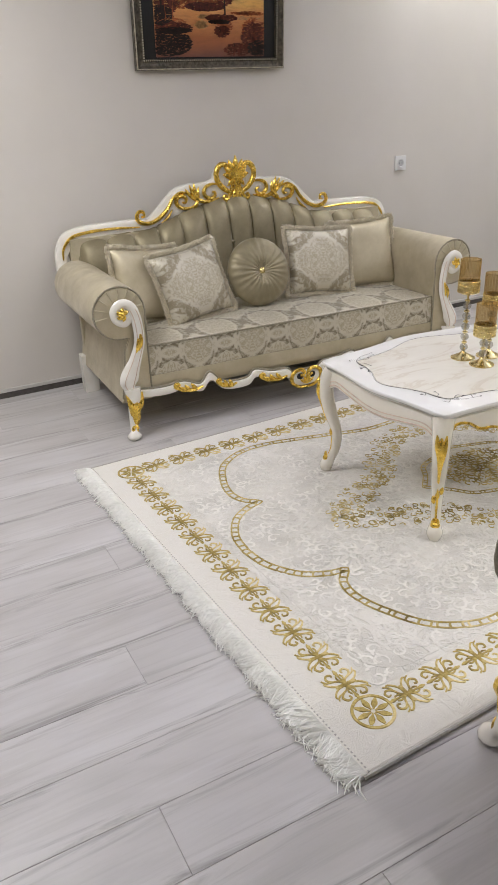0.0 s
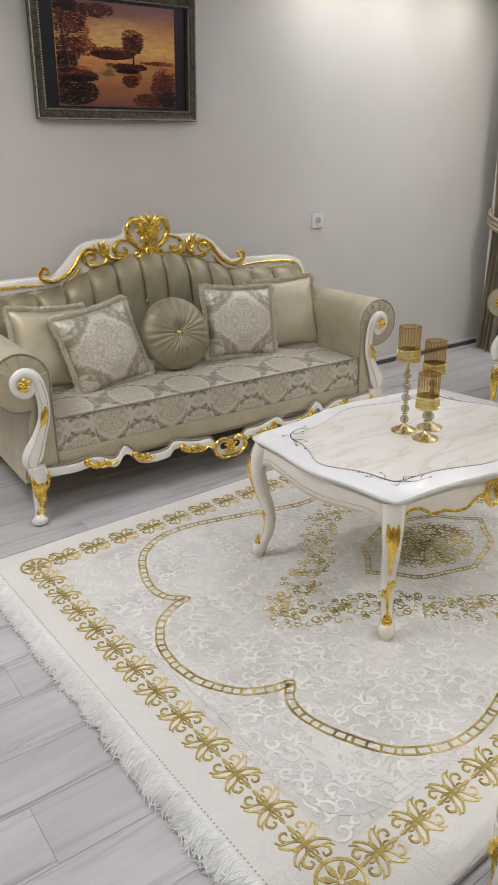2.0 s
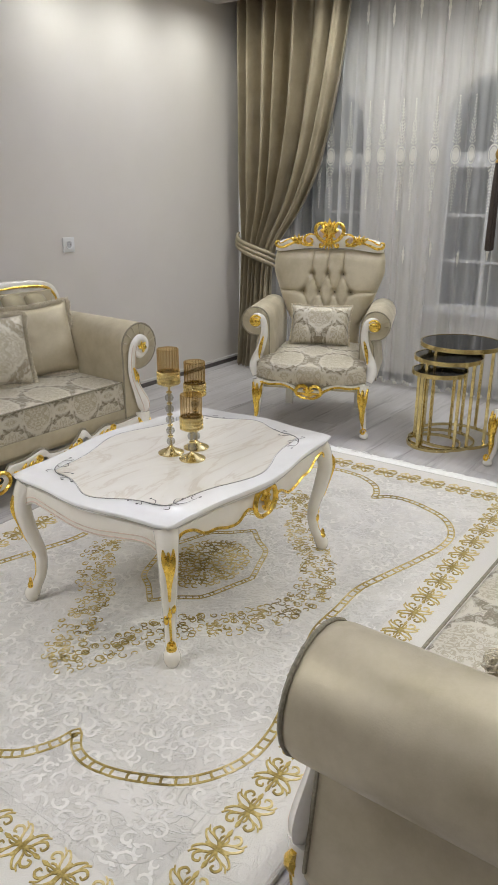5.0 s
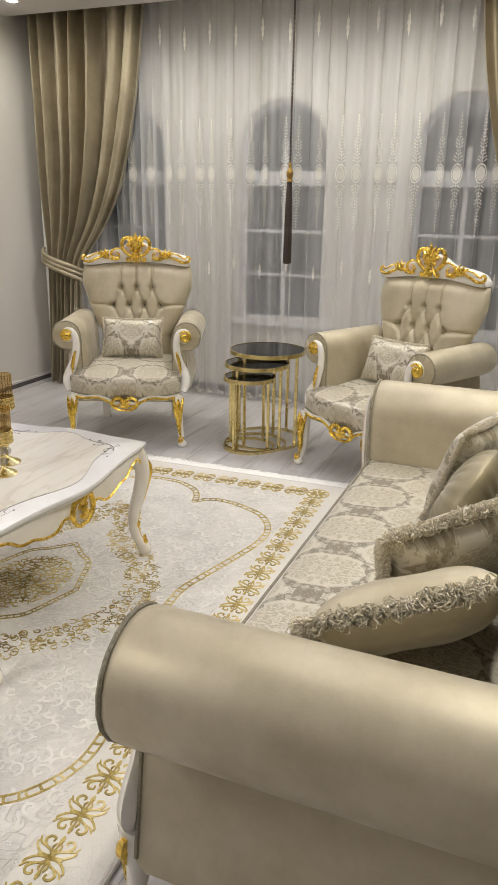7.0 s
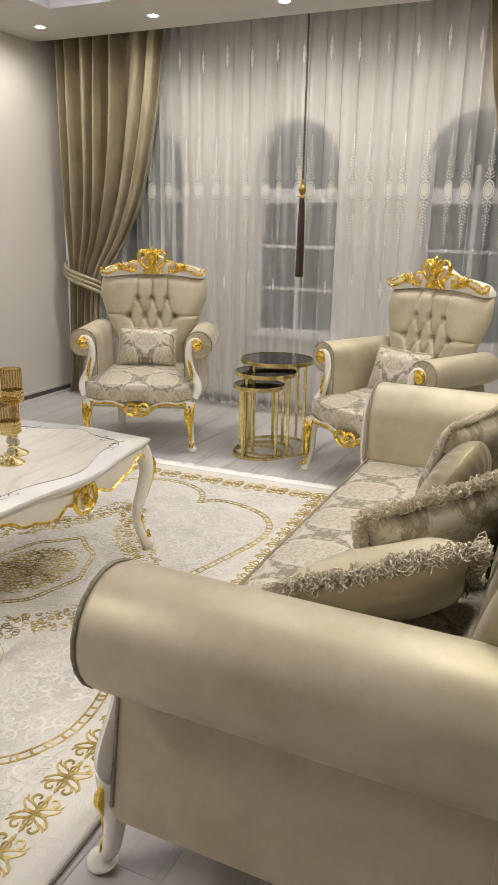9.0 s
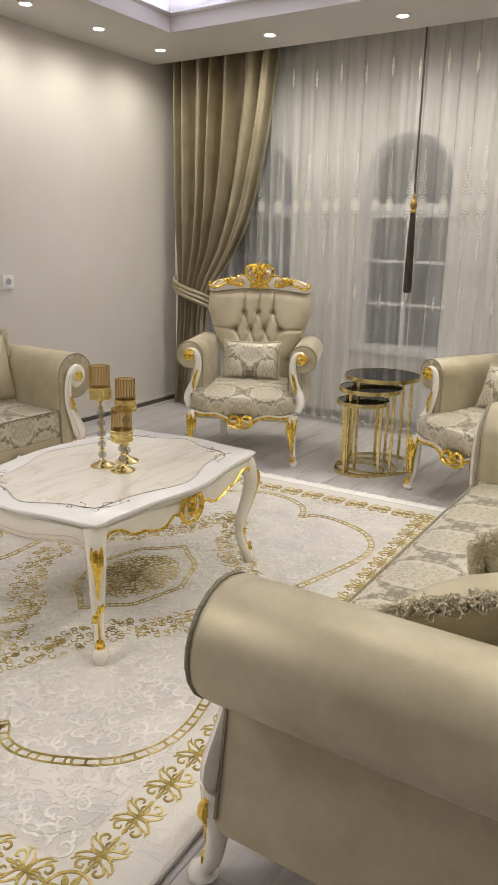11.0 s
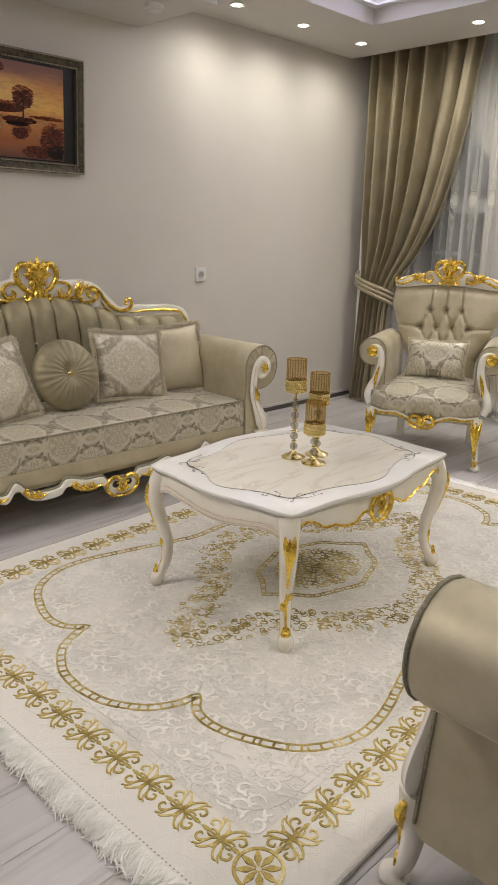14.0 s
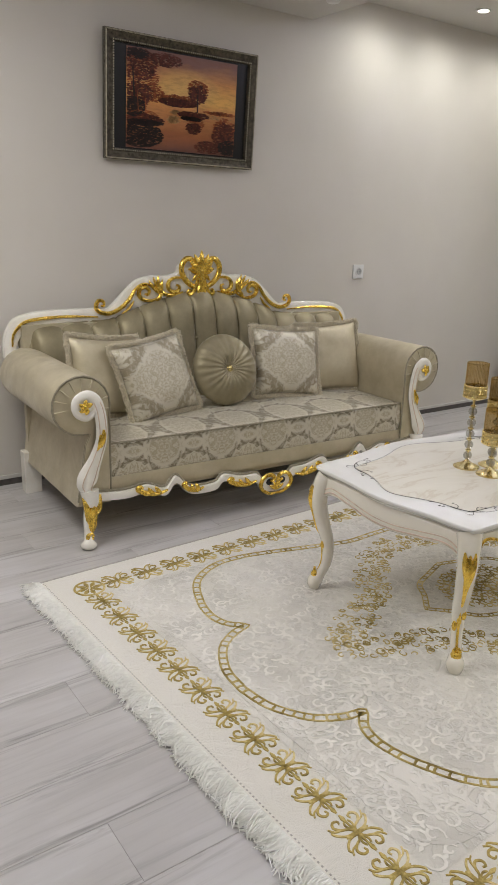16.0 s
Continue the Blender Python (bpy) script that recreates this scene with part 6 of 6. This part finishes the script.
    lobe = [(-0.972, -0.285), (-1.04, -0.268), (-1.12, -0.215), (-1.182, -0.11), (-1.20, 0.0)]
    q = [(p.x, p.y) for p in smooth_line([(x, y, 0) for x, y in quarter], 8)]
    lb = [(p.x, p.y) for p in smooth_line([(x, y, 0) for x, y in lobe], 8)]
    half = q + lb[1:]
    left = half + [(x, -y) for x, y in half[::-1][1:]]
    full = left + [(-x, y) for x, y in left[::-1][1:-1]]
    chain(t, full, 0.0165, z0, z1)
    oq = [(p.x, p.y) for p in smooth_line([(0.345, 0.0, 0), (0.27, 0.075, 0), (0.215, 0.145, 0), (0.11, 0.185, 0), (0.0, 0.222, 0)], 7)]
    oq = oq + [(-x, y) for x, y in oq[::-1][1:]]
    oval = oq + [(x, -y) for x, y in oq[::-1][1:-1]]
    chain(t, oval, 0.012, z0, z1)
    # scrolled lozenge and the heart of the rug
    rng = random.Random(9)
    bm = B()
    loz = [(p.x, p.y) for p in smooth_line([(-0.80, 0, 0), (-0.62, -0.10, 0), (-0.45, -0.17, 0), (-0.33, -0.30, 0), (-0.18, -0.42, 0), (0.0, -0.47, 0)], 6)]
    loz = loz + [(-x, y) for x, y in loz[::-1][1:]]
    loz = loz + [(x, -y) for x, y in loz[::-1][1:-1]]
    curls(bm, loz, 0.066, 880, rng, z0, z1)
    part("scroll_lozenge", bm, THREAD, t, "gold scrollwork lozenge", False)
    bm = B()
    for ring_r, cnt in ((0.015, 6), (0.035, 12), (0.06, 20), (0.085, 28), (0.11, 34), (0.135, 40), (0.155, 36)):
        for k in range(cnt):
            a = 2 * math.pi * k / cnt + ring_r * 9
            c = (ring_r * 1.25 * math.cos(a), ring_r * 0.95 * math.sin(a))
            curl_at(bm, c, 0.019, rng.uniform(0, 6.28), z0, z1, 0.0034)
    bmesh.ops.recalc_face_normals(bm, faces=bm.faces)
    part("heart_medallion", bm, THREAD, t, "gold scrollwork heart medallion", False)
    # fringe
    for s in (-1, 1):
        bm = B()
        rng = random.Random(20 + s)
        for k in range(3600):
            y = -RW + 2 * RW * k / 3599
            tuft = noise.noise(Vector((y * 16, s, 4)))
            ln = rng.uniform(0.030, 0.074) * (1 + 0.30 * tuft)
            bend = rng.gauss(0, 0.016) + 0.040 * noise.noise(Vector((y * 12, s, 0)))
            lift, hook = abs(rng.gauss(0, 0.004)), rng.gauss(0, 0.020)
            tube(bm, [(s * (RL - 0.012), y, 0.012), (s * (RL + ln * 0.30), y + bend * 0.5, 0.011 + lift), (s * (RL + ln * 0.75), y + bend + hook * 0.3, 0.006 + lift), (s * (RL + ln * rng.uniform(0.75, 1.05)), y + bend + hook, 0.004 + lift * 0.4)], [0.0020, 0.0023, 0.0022, 0.0013], 3)
        box(bm, min(s * (RL - 0.004), s * (RL + 0.030)), max(s * (RL - 0.004), s * (RL + 0.030)), -RW, RW, 0.0, 0.007)
        part("fringe", bm, YARN, t, "white knotted yarn fringe")
        bm = B()
        for k in range(150):
            y = -RW + 2 * RW * (k + 0.5) / 150
            box(bm, s * (RL - 0.020) - 0.002, s * (RL - 0.020) + 0.002, y - 0.0028, y + 0.0028, RH - 0.004, RH + 0.0006)
        part("stitching", bm, BINDING, t, "", False)
    return t


def curl_at(bm, c, r, a0, z0, z1, w):
    sg = 1 if int(a0 * 100) % 2 else -1
    pts = [(c[0] + r * (1 - 0.72 * i / 9) * math.cos(a0 + sg * 0.55 * i), c[1] + r * (1 - 0.72 * i / 9) * math.sin(a0 + sg * 0.55 * i)) for i in range(10)]
    ribbon(bm, pts, [w * (0.55 + 0.45 * math.sin(math.pi * i / 9)) for i in range(10)], z0, z1)


def curls(bm, line, spread, count, rng, z0, z1):
    n = len(line)
    for k in range(count):
        i = int(k * n / count)
        a, b = line[i], line[(i + 1) % n]
        d = Vector((b[0] - a[0], b[1] - a[1])).normalized()
        o = rng.uniform(-1, 1) * spread
        curl_at(bm, (a[0] - d.y * o, a[1] + d.x * o), rng.uniform(0.013, 0.021), rng.uniform(0, 6.28), z0, z1, 0.0021)
    bmesh.ops.recalc_face_normals(bm, faces=bm.faces)


def chain(t, line, w, z0, z1):
    """Two gold rails with cross links."""
    bm = B()
    n = len(line)
    for s in (-1, 1):
        off = []
        for i in range(n):
            a, b = Vector(line[(i - 1) % n]), Vector(line[(i + 1) % n])
            d = (b - a).normalized()
            off.append((line[i][0] - d.y * s * w * 0.78, line[i][1] + d.x * s * w * 0.78))
        ribbon(bm, off, w * 0.22, z0, z1, True)
    acc, step = 0.0, w * 2.0
    for i in range(n):
        a, b = Vector(line[i]), Vector(line[(i + 1) % n])
        acc += (b - a).length
        if acc > step:
            acc -= step
            d = (b - a).normalized()
            s = Vector((-d.y, d.x))
            ribbon(bm, [tuple(a - s * w * 0.8), tuple(a + d * w * 0.12), tuple(a + s * w * 0.8)], w * 0.26, z0, z1)
    bmesh.ops.recalc_face_normals(bm, faces=bm.faces)
    part("chain_band", bm, THREAD, t, "gold chain band", False)


rug()


# ---- floor planks ----
slab("floor", LEFT_X, WIN_X, FRONT_Y, WALL_Y, -0.06, -0.006, DARK, "light grey wood-look laminate floor with long boards", "floor")
floor = bpy.data.objects["floor"]
PITCH, LONG = 0.192, 1.29


def plank_mesh(length):
    bm = box(B(), 0.0002, length - 0.0002, 0.0003, PITCH - 0.0003, -0.006, 0.0, 0.0)
    bmesh.ops.bevel(bm, geom=[e for e in bm.edges if e.verts[0].co.z > -0.001 and e.verts[1].co.z > -0.001], offset=0.0010, segments=1, affect="EDGES")
    me = bpy.data.meshes.new("plank")
    bm.to_mesh(me)
    bm.free()
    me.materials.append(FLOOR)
    return me


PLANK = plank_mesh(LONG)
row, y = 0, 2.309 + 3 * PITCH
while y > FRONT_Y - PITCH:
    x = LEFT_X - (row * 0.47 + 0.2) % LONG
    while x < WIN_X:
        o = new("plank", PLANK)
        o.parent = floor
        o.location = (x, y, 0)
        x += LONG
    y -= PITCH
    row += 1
